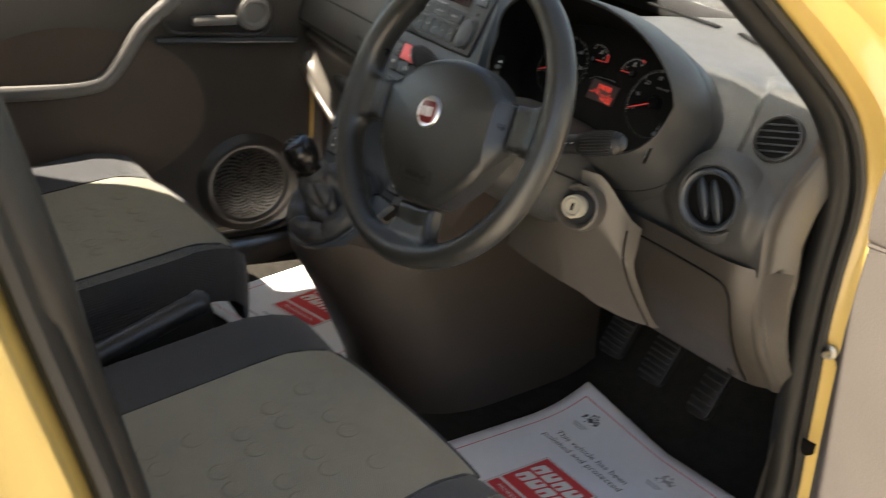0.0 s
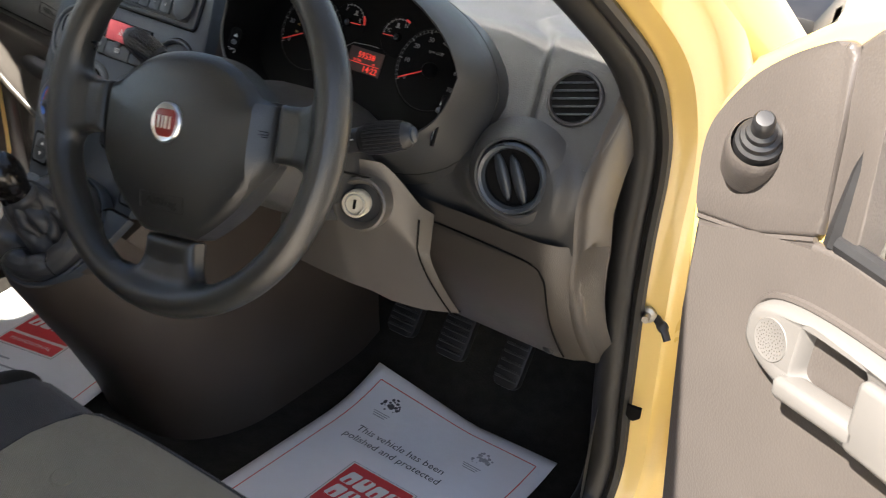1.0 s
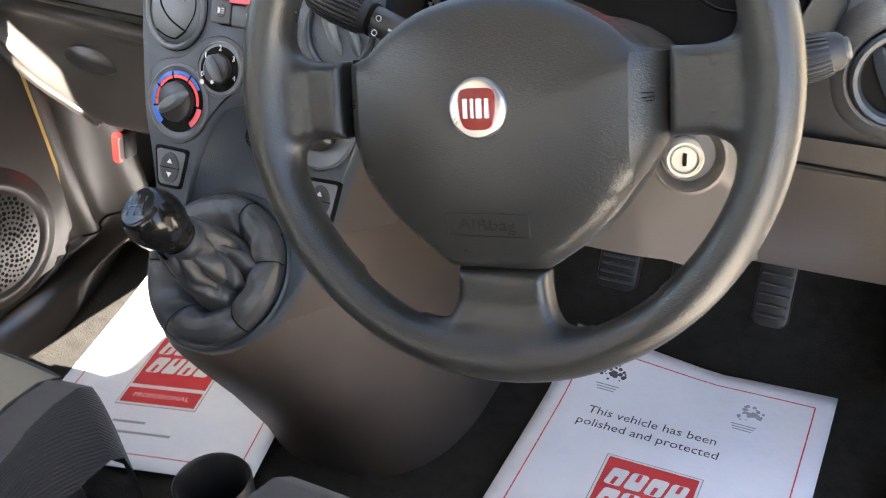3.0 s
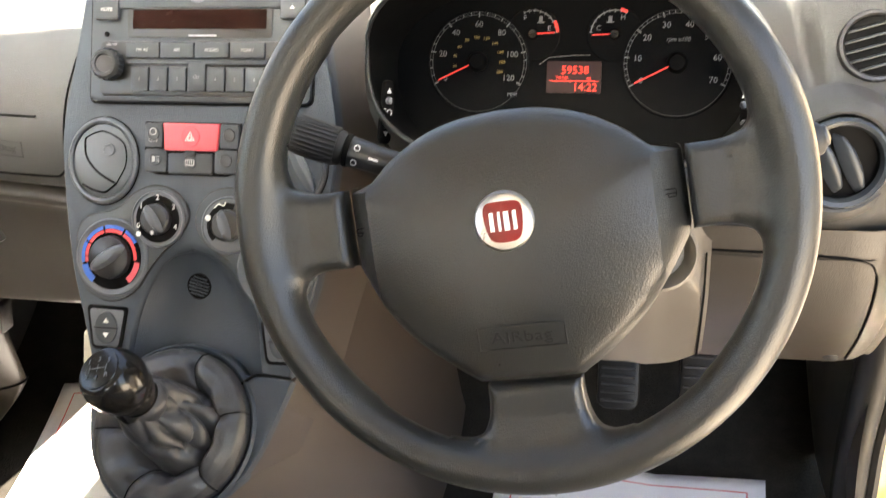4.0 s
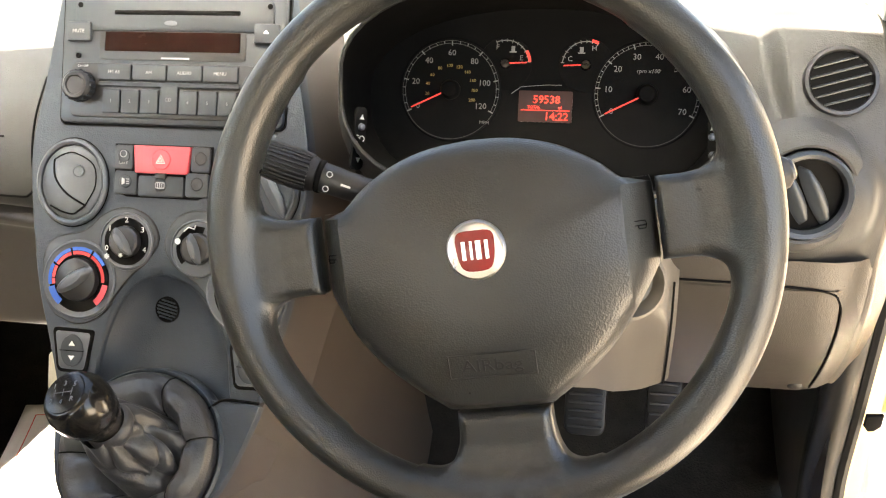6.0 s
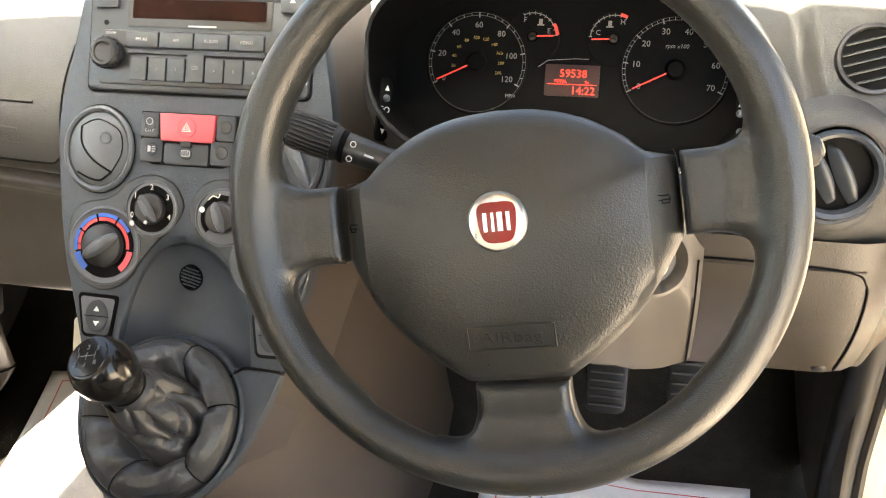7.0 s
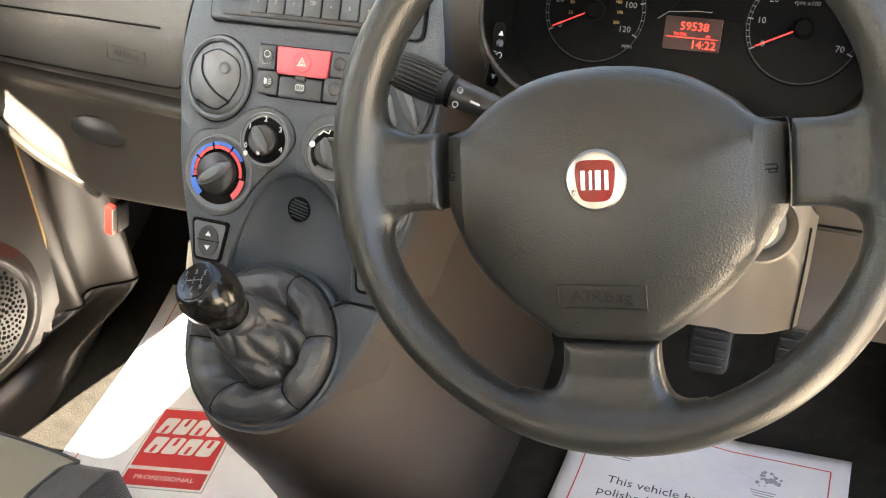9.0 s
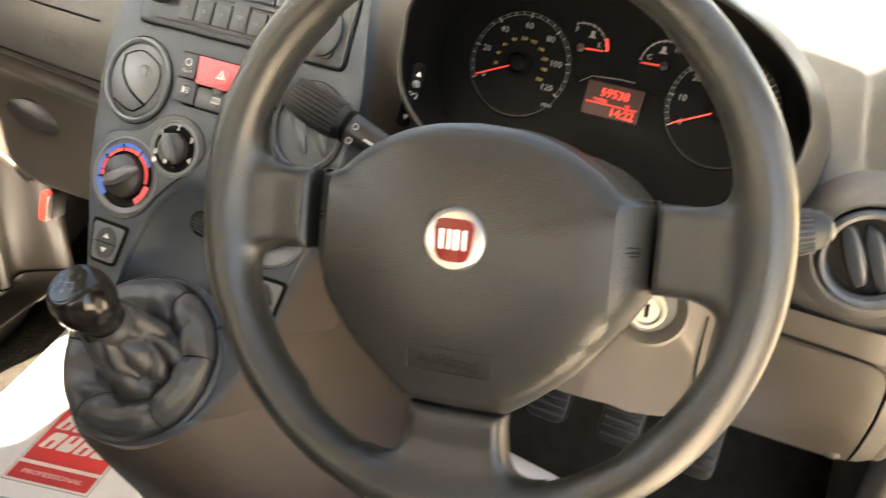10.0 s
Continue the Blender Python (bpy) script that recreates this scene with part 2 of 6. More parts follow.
def sheet(fn, us, vs):
    """A grid surface: fn(u, v) gives the point."""
    bm = bmesh.new()
    g = [[bm.verts.new(fn(u, v)) for v in vs] for u in us]
    for a, b in zip(g, g[1:]):
        for k in range(len(vs) - 1):
            bm.faces.new((a[k], a[k + 1], b[k + 1], b[k]))
    return bm


def steps(a, b, n):
    return [a + (b - a) * k / n for k in range(n + 1)]


def text(name, body, size, m, mat, parent, depth=0.0003, align="CENTER", shear=0.0, wide=1.0):
    """Lettering in the built-in font, as a mesh centred on the origin of m."""
    cu = bpy.data.curves.new(name, "FONT")
    cu.body, cu.size, cu.extrude, cu.align_x, cu.align_y, cu.resolution_u, cu.shear = body, size, depth, align, "CENTER", 2, shear
    tmp = new("lettering", cu)
    me = bpy.data.meshes.new_from_object(tmp.evaluated_get(bpy.context.evaluated_depsgraph_get()))
    bpy.data.objects.remove(tmp)
    bpy.data.curves.remove(cu)
    me.transform(m @ Matrix.Diagonal((wide, 1, 1, 1)))
    me.materials.clear()
    me.materials.append(mat)
    ob = new(name, me)
    ob.parent = parent
    return ob


def frame_of(at, right, up):
    """A local frame: x right, y up, z towards the viewer."""
    x = Vector(right).normalized()
    y = Vector(up)
    y = (y - x * y.dot(x)).normalized()
    z = x.cross(y)
    return Matrix(((x.x, y.x, z.x, at[0]), (x.y, y.y, z.y, at[1]), (x.z, y.z, z.z, at[2]), (0, 0, 0, 1)))


def put(m, x, y, z=0.0, turn=0.0):
    return m @ pose(x, y, z, 0, 0, turn)


def at_root(bm, root):
    """Bring a bmesh made in the world's place into its thing's own frame."""
    bmesh.ops.transform(bm, matrix=root.matrix_basis.inverted(), verts=bm.verts[:])
    return bm


def wpart(name, bm, mat, root, label="", smooth=40, parent=None):
    return part(name, at_root(bm, root), mat, parent or root, label, smooth)

# ---- ground, body shell ----
bm = bmesh.new()
bmesh.ops.create_grid(bm, x_segments=1, y_segments=1, size=400)
tagged(part("ground", bm, ASPHALT), "pale concrete yard in bright sun under the car", "ground", kind="structure")

body = thing("car_body", pose(0, 0, 0.36), "yellow painted steel car body shell with open front doors", "car", kind="structure")

# cabin floor with toe board, in one bent sheet
FLOOR = smooth_line([(-2.0, 0.40), (-0.45, 0.37), (0.10, 0.345), (0.45, 0.345), (0.62, 0.37), (0.80, 0.50), (0.90, 0.72), (0.92, 0.95)], 4)
floor = part("floor", loft([[(x, y, z) for y, z in FLOOR] for x in (-0.66, -0.3, 0, 0.3, 0.66)], closed=False), CARPET)
mod(floor, "SOLIDIFY", thickness=0.02)
tagged(floor, "black carpeted cabin floor rising to the toe board", "floor", kind="structure")

ROOF_Z = 1.47
bm = sheet(lambda u, v: (u, v, ROOF_Z - 0.16 * (u / 0.6) ** 4 * 0.35 - 0.05 * max(0, (v + 0.40) / 0.42) ** 2), steps(-0.58, 0.58, 12), steps(-2.2, -0.09, 18))
ceiling = mod(part("ceiling", bm, LINING), "SOLIDIFY", thickness=0.04, offset=1)
tagged(ceiling, "pale grey fabric roof lining", "ceiling", kind="structure")

roof_skin = sheet(lambda u, v: (u * 1.03, v, ROOF_Z + 0.052 - 0.16 * (u / 0.6) ** 4 * 0.35 - 0.05 * max(0, (v + 0.40) / 0.42) ** 2), steps(-0.58, 0.58, 12), steps(-2.24, -0.085, 18))
mod(wpart("roof", roof_skin, PAINT, body, "yellow painted roof"), "SOLIDIFY", thickness=0.006)


def mirrored(points, side):
    return [(side * x, y, z) for x, y, z in points]


STRIP = [(0.655, -0.44, 0.40), (0.655, 0.0, 0.385), (0.655, 0.35, 0.39), (0.655, 0.418, 0.45), (0.655, 0.386, 0.60), (0.655, 0.352, 0.74), (0.655, 0.338, 0.83), (0.655, 0.333, 0.905), (0.652, 0.322, 0.96), (0.645, 0.285, 1.025),
         (0.628, 0.21, 1.09), (0.598, 0.06, 1.19), (0.55, -0.16, 1.325), (0.51, -0.36, 1.41), (0.53, -0.56, 1.42), (0.60, -0.63, 1.28), (0.655, -0.575, 1.05), (0.67, -0.515, 0.85), (0.67, -0.450, 0.60)]
NEARSIDE = [(x - (0.025 if y > 0.05 else 0.0), y + (float(np.interp(z, [0.93, 1.10], [0.030, 0.012])) if y > 0.05 else 0.0), z) for x, y, z in STRIP]
JAMB = [(-0.006, -0.004), (0.012, 0.004), (0.020, 0.012), (0.034, 0.014), (0.046, 0.018), (0.052, 0.028), (0.054, 0.045), (0.060, 0.052), (0.068, 0.060), (0.072, 0.080), (0.068, 0.11)]


def opening(side):
    """The pressed steel flange all round a door opening."""
    ring = smooth_line([(x, y - (0.20 if side < 0 and y < -0.4 else 0), z) for x, y, z in (STRIP if side < 0 else NEARSIDE)], 6, True)
    n = len(ring)
    rows = []
    for k, (x, y, z) in enumerate(ring):
        dy, dz = ring[(k + 1) % n][1] - ring[k - 1][1], ring[(k + 1) % n][2] - ring[k - 1][2]
        size = math.hypot(dy, dz)
        oy, oz = dz / size, -dy / size                      # away from the opening
        slim = float(np.interp(z, [1.1, 1.3], [1.0, 0.4]))
        rows.append([(side * (x + ox * slim), y + oy * out, z + oz * out) for ox, out in JAMB])
    return loft(rows + rows[:1], closed=False)


for side in (1, -1):
    wpart("door_opening", opening(side), PAINT, body, "yellow painted door opening with pressed edges")
    # windscreen pillar trim inside
    pillar = [(0.648, 0.47, 0.96), (0.638, 0.385, 1.01), (0.608, 0.195, 1.14), (0.560, -0.005, 1.29), (0.505, -0.185, 1.41), (0.45, -0.345, 1.46)]
    # The unseen passenger trim is made thicker to keep sun off the glovebox.
    wpart("pillar_trim", sweep(smooth_line([(side * (x - (0.020 if side > 0 else 0)), y, z) for x, y, z in pillar], 5), 0.024 if side > 0 else 0.085, 12, squash=0.7), LINING if side > 0 else DARK, body, "pale grey inner pillar trim" if side > 0 else "dark grey inner pillar trim, thickened to block sun")
    outer = [(0.70, 0.60, 0.96), (0.675, 0.43, 1.06), (0.635, 0.22, 1.19), (0.585, 0.02, 1.33), (0.54, -0.17, 1.44)]
    wpart("pillar", sweep(smooth_line(mirrored(outer, side), 5), 0.045, 10, squash=0.8), PAINT, body, "yellow painted windscreen pillar")
    wpart("door_post", sweep(smooth_line([(side * x, y, z) for x, y, z in ((0.67, -0.62, 0.36), (0.675, -0.66, 0.85), (0.655, -0.69, 1.05), (0.60, -0.75, 1.30), (0.54, -0.78, 1.46))], 5), 0.075, 12, squash=0.75), PAINT, body, "yellow painted door post")
    # roof rail
    wpart("roof_rail", sweep(smooth_line(mirrored([(0.49, -0.20, 1.43), (0.505, -0.5, 1.455), (0.515, -1.2, 1.46), (0.50, -2.2, 1.42)], side), 5), 0.042, 10), PAINT, body, "yellow roof edge")
    if side > 0:
        ring = smooth_line(NEARSIDE, 5, True)
        wpart("door_seal", sweep([(x - 0.006, y, z) for x, y, z in ring], 0.0185, 12, closed=True), RUBBER, body, "black rubber door seal")
        wpart("seal_lip", sweep([(x + 0.018, y + 0.002, z) for x, y, z in ring], 0.0080, 8, closed=True), RUBBER, body, "thin black rubber lip")
        wpart("seal_base", sweep([(x - float(np.interp(z, [0.60, 0.70, 0.95, 1.0], [0.004, 0.030, 0.030, 0.004])), y + 0.014, z) for x, y, z in ring], 0.021, 12, closed=True, squash=0.8), RUBBER, body, "black rubber seal foot")
    # rear quarter: wall below the windows, closed behind
    wpart("quarter_panel", box((0.08, 1.62, 0.62), (side * 0.70, -1.42, 0.66), bevel=0.02), PAINT, body)
    wpart("rear_post", box((0.08, 0.30, 0.56), (side * 0.62, -2.08, 1.20), (0, -side * 14, 0), bevel=0.02), PAINT, body)
# Unseen post added to keep sun off the passenger seat.
wpart("door_post", box((0.05, 0.26, 0.56), (-0.625, -1.03, 1.20), (0, 14, 0), bevel=0.02), PAINT, body, "added unseen yellow post that shades the passenger seat")
wpart("tailgate", box((1.36, 0.08, 0.66), (0, -2.22, 0.68), bevel=0.02), PAINT, body)
wpart("bulkhead", box((1.30, 0.04, 0.55), (0, 0.96, 0.72)), DARK, body)
wpart("scuttle", box((1.30, 0.16, 0.05), (0, 0.93, 0.985), (12, 0, 0), bevel=0.01), DARK, body, "black scuttle panel below the windscreen")
wpart("header_rail", box((1.02, 0.07, 0.04), (0, -0.085, 1.425), (-25, 0, 0), bevel=0.012), LINING, body)
wpart("bonnet", sheet(lambda u, v: (u, v, 0.99 - 0.30 * ((v - 0.95) / 0.7) ** 2 - 0.05 * (u / 0.7) ** 2), steps(-0.72, 0.72, 10), steps(0.95, 1.60, 8)), PAINT, body, "yellow bonnet")
for s2 in (-1, 1):
    wpart("wing", box((0.07, 0.95, 0.40), (s2 * 0.75, 0.98, 0.70), bevel=0.03), PAINT, body, "yellow front wing")
wpart("wing_edge", box((0.07, 0.05, 0.52), (0.757, 0.485, 0.70), bevel=0.012), PAINT, body, "yellow rear edge of the wing beside the hinges")
# windscreen
screen = sheet(lambda u, v: (u * (0.60 - 0.10 * v), 0.90 - 0.97 * v - 0.05 * abs(u) ** 2, 1.0 + 0.42 * v + 0.03 * math.sin(v * math.pi)), steps(-1, 1, 10), steps(0, 1, 8))
glass_pane = wpart("windscreen", screen, SCREENGLASS, body, "clear curved windscreen glass")
mod(glass_pane, "SOLIDIFY", thickness=0.004)
glass_pane.visible_shadow = False
# fixings on the hinge pillar
bolt = lathe([(0.0, 0.010), (0.005, 0.010), (0.0055, 0.004), (0.011, 0.003), (0.011, 0)], 14, frame_of((0.659, 0.396, 0.727), (1, 0.15, 0), (0, 0, 1)) @ Matrix.Diagonal((0.85, 0.85, 1.8, 1)))
wpart("hinge_bolt", bolt, STEEL, body, "steel door check bolt")
wpart("check_strap", sweep(smooth_line([(0.664, 0.402, 0.724), (0.672, 0.396, 0.722), (0.681, 0.391, 0.718), (0.690, 0.386, 0.708)], 4), [0.005] * 6 + [0.0065] * 3 + [0.0045] * 4, 8, squash=0.7), DARK, body, "black door check strap")
wpart("hole_plug", plate([(-0.009, 0.010), (0.009, 0.010), (0.009, -0.006), (0.002, -0.013), (-0.004, -0.013), (-0.009, -0.006)], 0.004, frame_of((0.6635, 0.411, 0.580), (1, 0.15, 0), (0, -0.2, 1)), 0.001), RECESS, body, "black drain hole")

# kick panel below the end of the dashboard
wpart("kick_panel", sheet(lambda u, v: (0.606 + 0.022 * (1 - u) ** 5 - 0.008 * math.sin(v * 3), 0.405 + 0.42 * u, 0.36 + 0.30 * v), steps(0, 1, 14), steps(0, 1, 8)), KICKGREY, body, "dark grey kick panel")
# passenger side: ribbed kick panel, sill moulding and the seal of the door opening
KICK = [(0.395, -0.580), (0.425, -0.566), (0.440, -0.550), (0.450, -0.545), (0.460, -0.549), (0.470, -0.562), (0.492, -0.566), (0.512, -0.550), (0.532, -0.524), (0.548, -0.517), (0.562, -0.528), (0.60, -0.60)]
kick_line = smooth_line(KICK, 4)
wpart("kick_panel", loft([[(x + 0.012 * min(1, k) ** 2, y - 0.045 * k, 0.405 + 0.30 * k) for y, x in kick_line] for k in steps(0, 1.55, 12)], closed=False), KICKGREY, body, "ribbed grey kick panel")
wpart("side_wall", box((0.02, 0.62, 0.60), (-0.612, 0.68, 0.64)), DARK, body, "dark side wall ahead of the door opening")
kick_foot = resampled(kick_line, 30)
SILL = resampled(smooth_line([(-0.640, 0.392), (-0.605, 0.378), (-0.585, 0.368), (-0.560, 0.366), (-0.535, 0.367), (-0.512, 0.362), (-0.494, 0.350), (-0.478, 0.334)], 4), 30)
rows = []
for v in steps(0, 1, 16):
    row = []
    for (y, x), (sx, sz) in zip(kick_foot, SILL):
        a, c, b = Vector((x + 0.003, y, 0.405)), Vector((x * 0.75 + sx * 0.25, y - 0.02, sz + 0.004)), Vector((sx, 0.27, sz))
        row.append(tuple(a * (1 - v) ** 2 + c * 2 * v * (1 - v) + b * v * v))
    rows.append(row)
for y in steps(0.22, -0.55, 12):
    rows.append([(sx, y, sz) for sx, sz in SILL])
wpart("sill_trim", loft(rows, closed=False), KICKGREY, body, "grey plastic sill moulding", smooth=70)
wpart("seam", sweep([(x + 0.003, y, 0.405) for y, x in kick_foot[4:]], 0.0014, 6), RECESS, body)
wpart("door_seal", sweep(smooth_line([(-0.578, -0.50, 0.372), (-0.578, 0.20, 0.368), (-0.574, 0.36, 0.38), (-0.568, 0.408, 0.44), (-0.562, 0.400, 0.60), (-0.556, 0.372, 0.76), (-0.555, 0.340, 0.90)], 6), 0.012, 10), RUBBER, body, "black rubber door seal")

# ---- dashboard ----
dash = thing("dashboard", pose(0, 0.5, 0.64), "grey grained plastic dashboard with sunlit top", "dashboard")


IN0 = dash.matrix_basis.inverted()


def dash_side(xs, profile_a, profile_b, n=7):
    a, b = smooth_line(profile_a, n), smooth_line(profile_b, n)
    return loft([[tuple(np.array((x,) + p) * (1 - k) + np.array((x,) + q) * k) for p, q in zip(a, b)] for x, k in xs], closed=False)


def fade(a, b, n):
    return [(a + (b - a) * k / n, k / n) for k in range(n + 1)]


# driver's side: from the windscreen down over the top and in under the knee panel
NEAR = [(0.88, 0.985), (0.62, 0.995), (0.46, 0.995), (0.36, 0.985), (0.295, 0.945), (0.265, 0.91), (0.255, 0.87), (0.258, 0.825)]
END = [(0.88, 0.985), (0.62, 0.99), (0.45, 1.010), (0.347, 1.026), (0.308, 0.980), (0.272, 0.928), (0.260, 0.885), (0.275, 0.825)]


def hollow(bm):
    """The dip between the dial hood and the flat panel that carries the outlet."""
    for v in bm.verts:
        x, y, z = v.co
        if x < 0.19 and y < 0.45:
            v.co.y += 0.07 * min(1.0, (0.19 - x) / 0.03) * min(1.0, max(0.0, (0.45 - y) / 0.08))
        d = np.interp(y, [0.27, 0.29, 0.356, 0.398, 0.47], [0.532, 0.526, 0.504, 0.474, 0.43]) - x
        if -0.004 < d < 0.055 and y > 0.262:
            deep = 0.020 * min(1.0, (d + 0.004) / 0.014) * (1 - max(0.0, d) / 0.055) ** 1.3 * min(1.0, max(0.0, (y - 0.262) / 0.02)) * min(1.0, max(0.0, (0.56 - y) / 0.15))
            v.co += Vector((0, 0.75, -0.66)) * deep
    return bm


MR = frame_of((0.539, 0.240, 0.901), (1, 0.14, 0.02), (-0.02, 0.10, 1)) @ Matrix.Diagonal((0.81, 0.81, 0.86, 1))


def mound(bm):
    """The broad swelling that carries the side vent."""
    inv, out = MR.inverted(), (MR.to_3x3() @ Vector((0, 0, 1))).normalized()
    for v in bm.verts:
        q = inv @ v.co
        k = min(1.0, max(0.0, (np.interp(q.y, [0.0, 0.05], [0.104, 0.080]) - math.hypot(q.x, q.y)) / 0.046))
        k = k * k * (3 - 2 * k) * min(1.0, max(0.0, (0.603 - v.co.x) / 0.016)) * (1.0 if v.co.y < 0.36 else 0.0)
        v.co += out * (0.0165 * k if math.hypot(q.x, q.y) > 0.041 else -0.020)
    return bm


wpart("top_panel", mound(hollow(dash_side(fade(0.10, 0.605, 120), NEAR, END, 11))), DASH, dash, smooth=60)
# soft creases that bound the flat outlet panel
for line in ([(0.500, 0.314, 0.950), (0.520, 0.306, 0.945), (0.550, 0.293, 0.938), (0.574, 0.282, 0.931), (0.601, 0.268, 0.921)], [(0.601, 0.268, 0.921), (0.605, 0.292, 0.950), (0.607, 0.319, 0.981), (0.603, 0.345, 1.020)]):
    pts = smooth_line(line, 5)
    wpart("crease", sweep([(x, y + 0.0045, z - 0.002) for x, y, z in pts], [0.0065 * math.sin(math.pi * min(1, 0.25 + 0.75 * k / (len(pts) - 1))) + 0.001 for k in range(len(pts))], 10), DASH, dash)
# passenger side
PASS = [(0.88, 0.985), (0.62, 0.995), (0.45, 0.99), (0.36, 0.975), (0.305, 0.94), (0.278, 0.90), (0.272, 0.86), (0.276, 0.835), (0.300, 0.826)]
PEND = [(0.88, 0.98), (0.62, 0.985), (0.47, 0.975), (0.41, 0.955), (0.38, 0.92), (0.36, 0.89), (0.35, 0.86), (0.35, 0.835), (0.37, 0.826)]
wpart("top_panel", dash_side(fade(-0.09, -0.60, 10), PASS, PEND), DASH, dash)
PA, PB = smooth_line(PASS, 5), smooth_line(PEND, 5)


def on_pass(x, z, out=0.0):
    """A point on the passenger face of the dashboard at height z."""
    k = (-0.09 - x) / 0.51
    line = [(p[0] * (1 - k) + q[0] * k, p[1] * (1 - k) + q[1] * k) for p, q in zip(PA, PB)]
    low = sorted([(h, y) for y, h in line[14:41]])
    return (x, float(np.interp(z, [h for h, y in low], [y for h, y in low])) - out, z)


for line in ([(-0.212, 0.905), (-0.32, 0.902), (-0.44, 0.898), (-0.52, 0.896)], [(-0.176, 0.955), (-0.176, 0.93), (-0.177, 0.89), (-0.179, 0.862), (-0.187, 0.850), (-0.205, 0.846), (-0.30, 0.844), (-0.42, 0.842), (-0.52, 0.841)]):
    wpart("airbag_seam", sweep([on_pass(x, z, 0.0003) for x, z in smooth_line(line, 5)], 0.0012, 6), RECESS, dash)
box_line = [(x, z) for x, z in ((-0.286, 0.880), (-0.232, 0.8785), (-0.232, 0.8635), (-0.286, 0.865))]
# Pressed frame and lettering are drawn darker, as the shade of their relief.
wpart("emboss_frame", sweep([on_pass(x, z, 0.0002) for x, z in box_line], 0.0006, 5, True), EMBOSS, dash)
mark = on_pass(-0.259, 0.872, 0.0003)
text("lettering", "AIRbag", 0.0105, IN0 @ frame_of(mark, (1, -0.14, 0), (0, 0.15, 1)), EMBOSS, dash, 0.0002, wide=1.25)
# ledge and glovebox
GLOVE = [(0.300, 0.826), (0.285, 0.815), (0.288, 0.805), (0.302, 0.79)]
GLEND = [(0.37, 0.826), (0.355, 0.815), (0.358, 0.805), (0.37, 0.79)]
LID_X = [-0.53, -0.512, -0.466, -0.42, -0.375, -0.265, -0.09]


def lid_line_at(x):
    """The glovebox lid from its ledge down to its lower edge, as y, z."""
    k = (-0.09 - x) / 0.44
    y = float(np.interp(x, LID_X, [0.362, 0.352, 0.356, 0.358, 0.360, 0.347, 0.334]))
    z = float(np.interp(x, LID_X, [0.782, 0.752, 0.706, 0.680, 0.657, 0.664, 0.672]))
    head = [(p[0] * (1 - k) + q[0] * k, p[1] * (1 - k) + q[1] * k) for p, q in zip(GLOVE, GLEND)]
    (y3, z3) = head[-1]
    return smooth_line(head + [(y3 + (y - y3) * 0.45, z3 + (z - z3) * 0.45), (y - 0.004, z + 0.012 * min(1, (z3 - z) / 0.05)), (y + 0.008, z - 0.002), (y + 0.05, z + 0.002), (y + 0.20, z + 0.010)], 5)


def on_lid(x, z, out=0.0):
    low = sorted((h, y) for y, h in lid_line_at(x)[15:30])
    return (x, float(np.interp(z, [h for h, y in low], [y for h, y in low])) - out, z)


glove = wpart("glovebox", loft([[(x, y, z) for y, z in lid_line_at(x)] for x in steps(-0.09, -0.53, 30)], closed=False), GLOVE_GREY, dash, "grey glovebox lid below the passenger airbag")
wpart("seam", sweep([on_lid(x, z, 0.0002) for x, z in smooth_line([(-0.12, 0.712), (-0.22, 0.714), (-0.34, 0.720), (-0.44, 0.728)], 5)], 0.0013, 6), RECESS, glove, parent=glove)
handle = lathe([(0, 0.006), (0.02, 0.005), (0.036, 0.001), (0.038, -0.004)], 28, frame_of((-0.350, 0.3395, 0.757), (1, 0.15, -0.22), (0, 0.25, 1)), squash=(1, 0.42))
wpart("handle", handle, DARK, dash, "dark oval glovebox handle", parent=glove)
# pale trim strip down the passenger end
edge = smooth_line([(-0.540, 0.312, 0.865), (-0.534, 0.320, 0.82), (-0.512, 0.342, 0.757), (-0.466, 0.352, 0.706), (-0.42, 0.354, 0.680), (-0.375, 0.357, 0.655)], 5)
mod(wpart("end_strip", loft([[(x - 0.006, y + 0.004, z + 0.008), (x - 0.011, y + 0.001, z + 0.002), (x - 0.017, y + 0.004, z - 0.004), (x - 0.020, y + 0.020, z - 0.006)] for x, y, z in edge], closed=False), KICKGREY, dash, "grey end trim of the dashboard"), "SOLIDIFY", thickness=0.004)
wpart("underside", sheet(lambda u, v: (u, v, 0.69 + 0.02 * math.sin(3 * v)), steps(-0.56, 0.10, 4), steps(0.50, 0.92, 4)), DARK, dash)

# lower driver panel right of the column, with a framed storage lid
def lower_panel(x, z, out=0.0):
    k = max(0.0, (0.83 - z) / 0.19)
    return (x, 0.258 + 0.105 * k ** 1.35 + 0.02 * (x - 0.44) * k + 0.05 * max(0, (x - 0.57) / 0.06) ** 2 - 0.013 * math.sin(math.pi * min(1, max(0, k))) - 0.006 * max(0.0, math.sin(math.pi * min(1, max(0, (x - 0.445) / 0.137)))) * math.sin(math.pi * min(1, max(0, k))) - out, z)


wpart("lower_panel", sheet(lambda u, v: lower_panel(u, v), steps(0.40, 0.63, 12), steps(0.645, 0.835, 10)), LOWER, dash)
lid_line = smooth_line([(0.440, 0.812), (0.50, 0.812), (0.565, 0.808), (0.580, 0.795), (0.584, 0.77), (0.584, 0.70), (0.583, 0.652)], 5)
wpart("lid_gap", sweep([lower_panel(x, z, 0.0005) for x, z in lid_line], 0.0012, 6), RECESS, dash)
lid = sheet(lambda u, v: lower_panel(u, v, 0.0012), steps(0.442, 0.580, 14), steps(0.652, 0.808, 12))
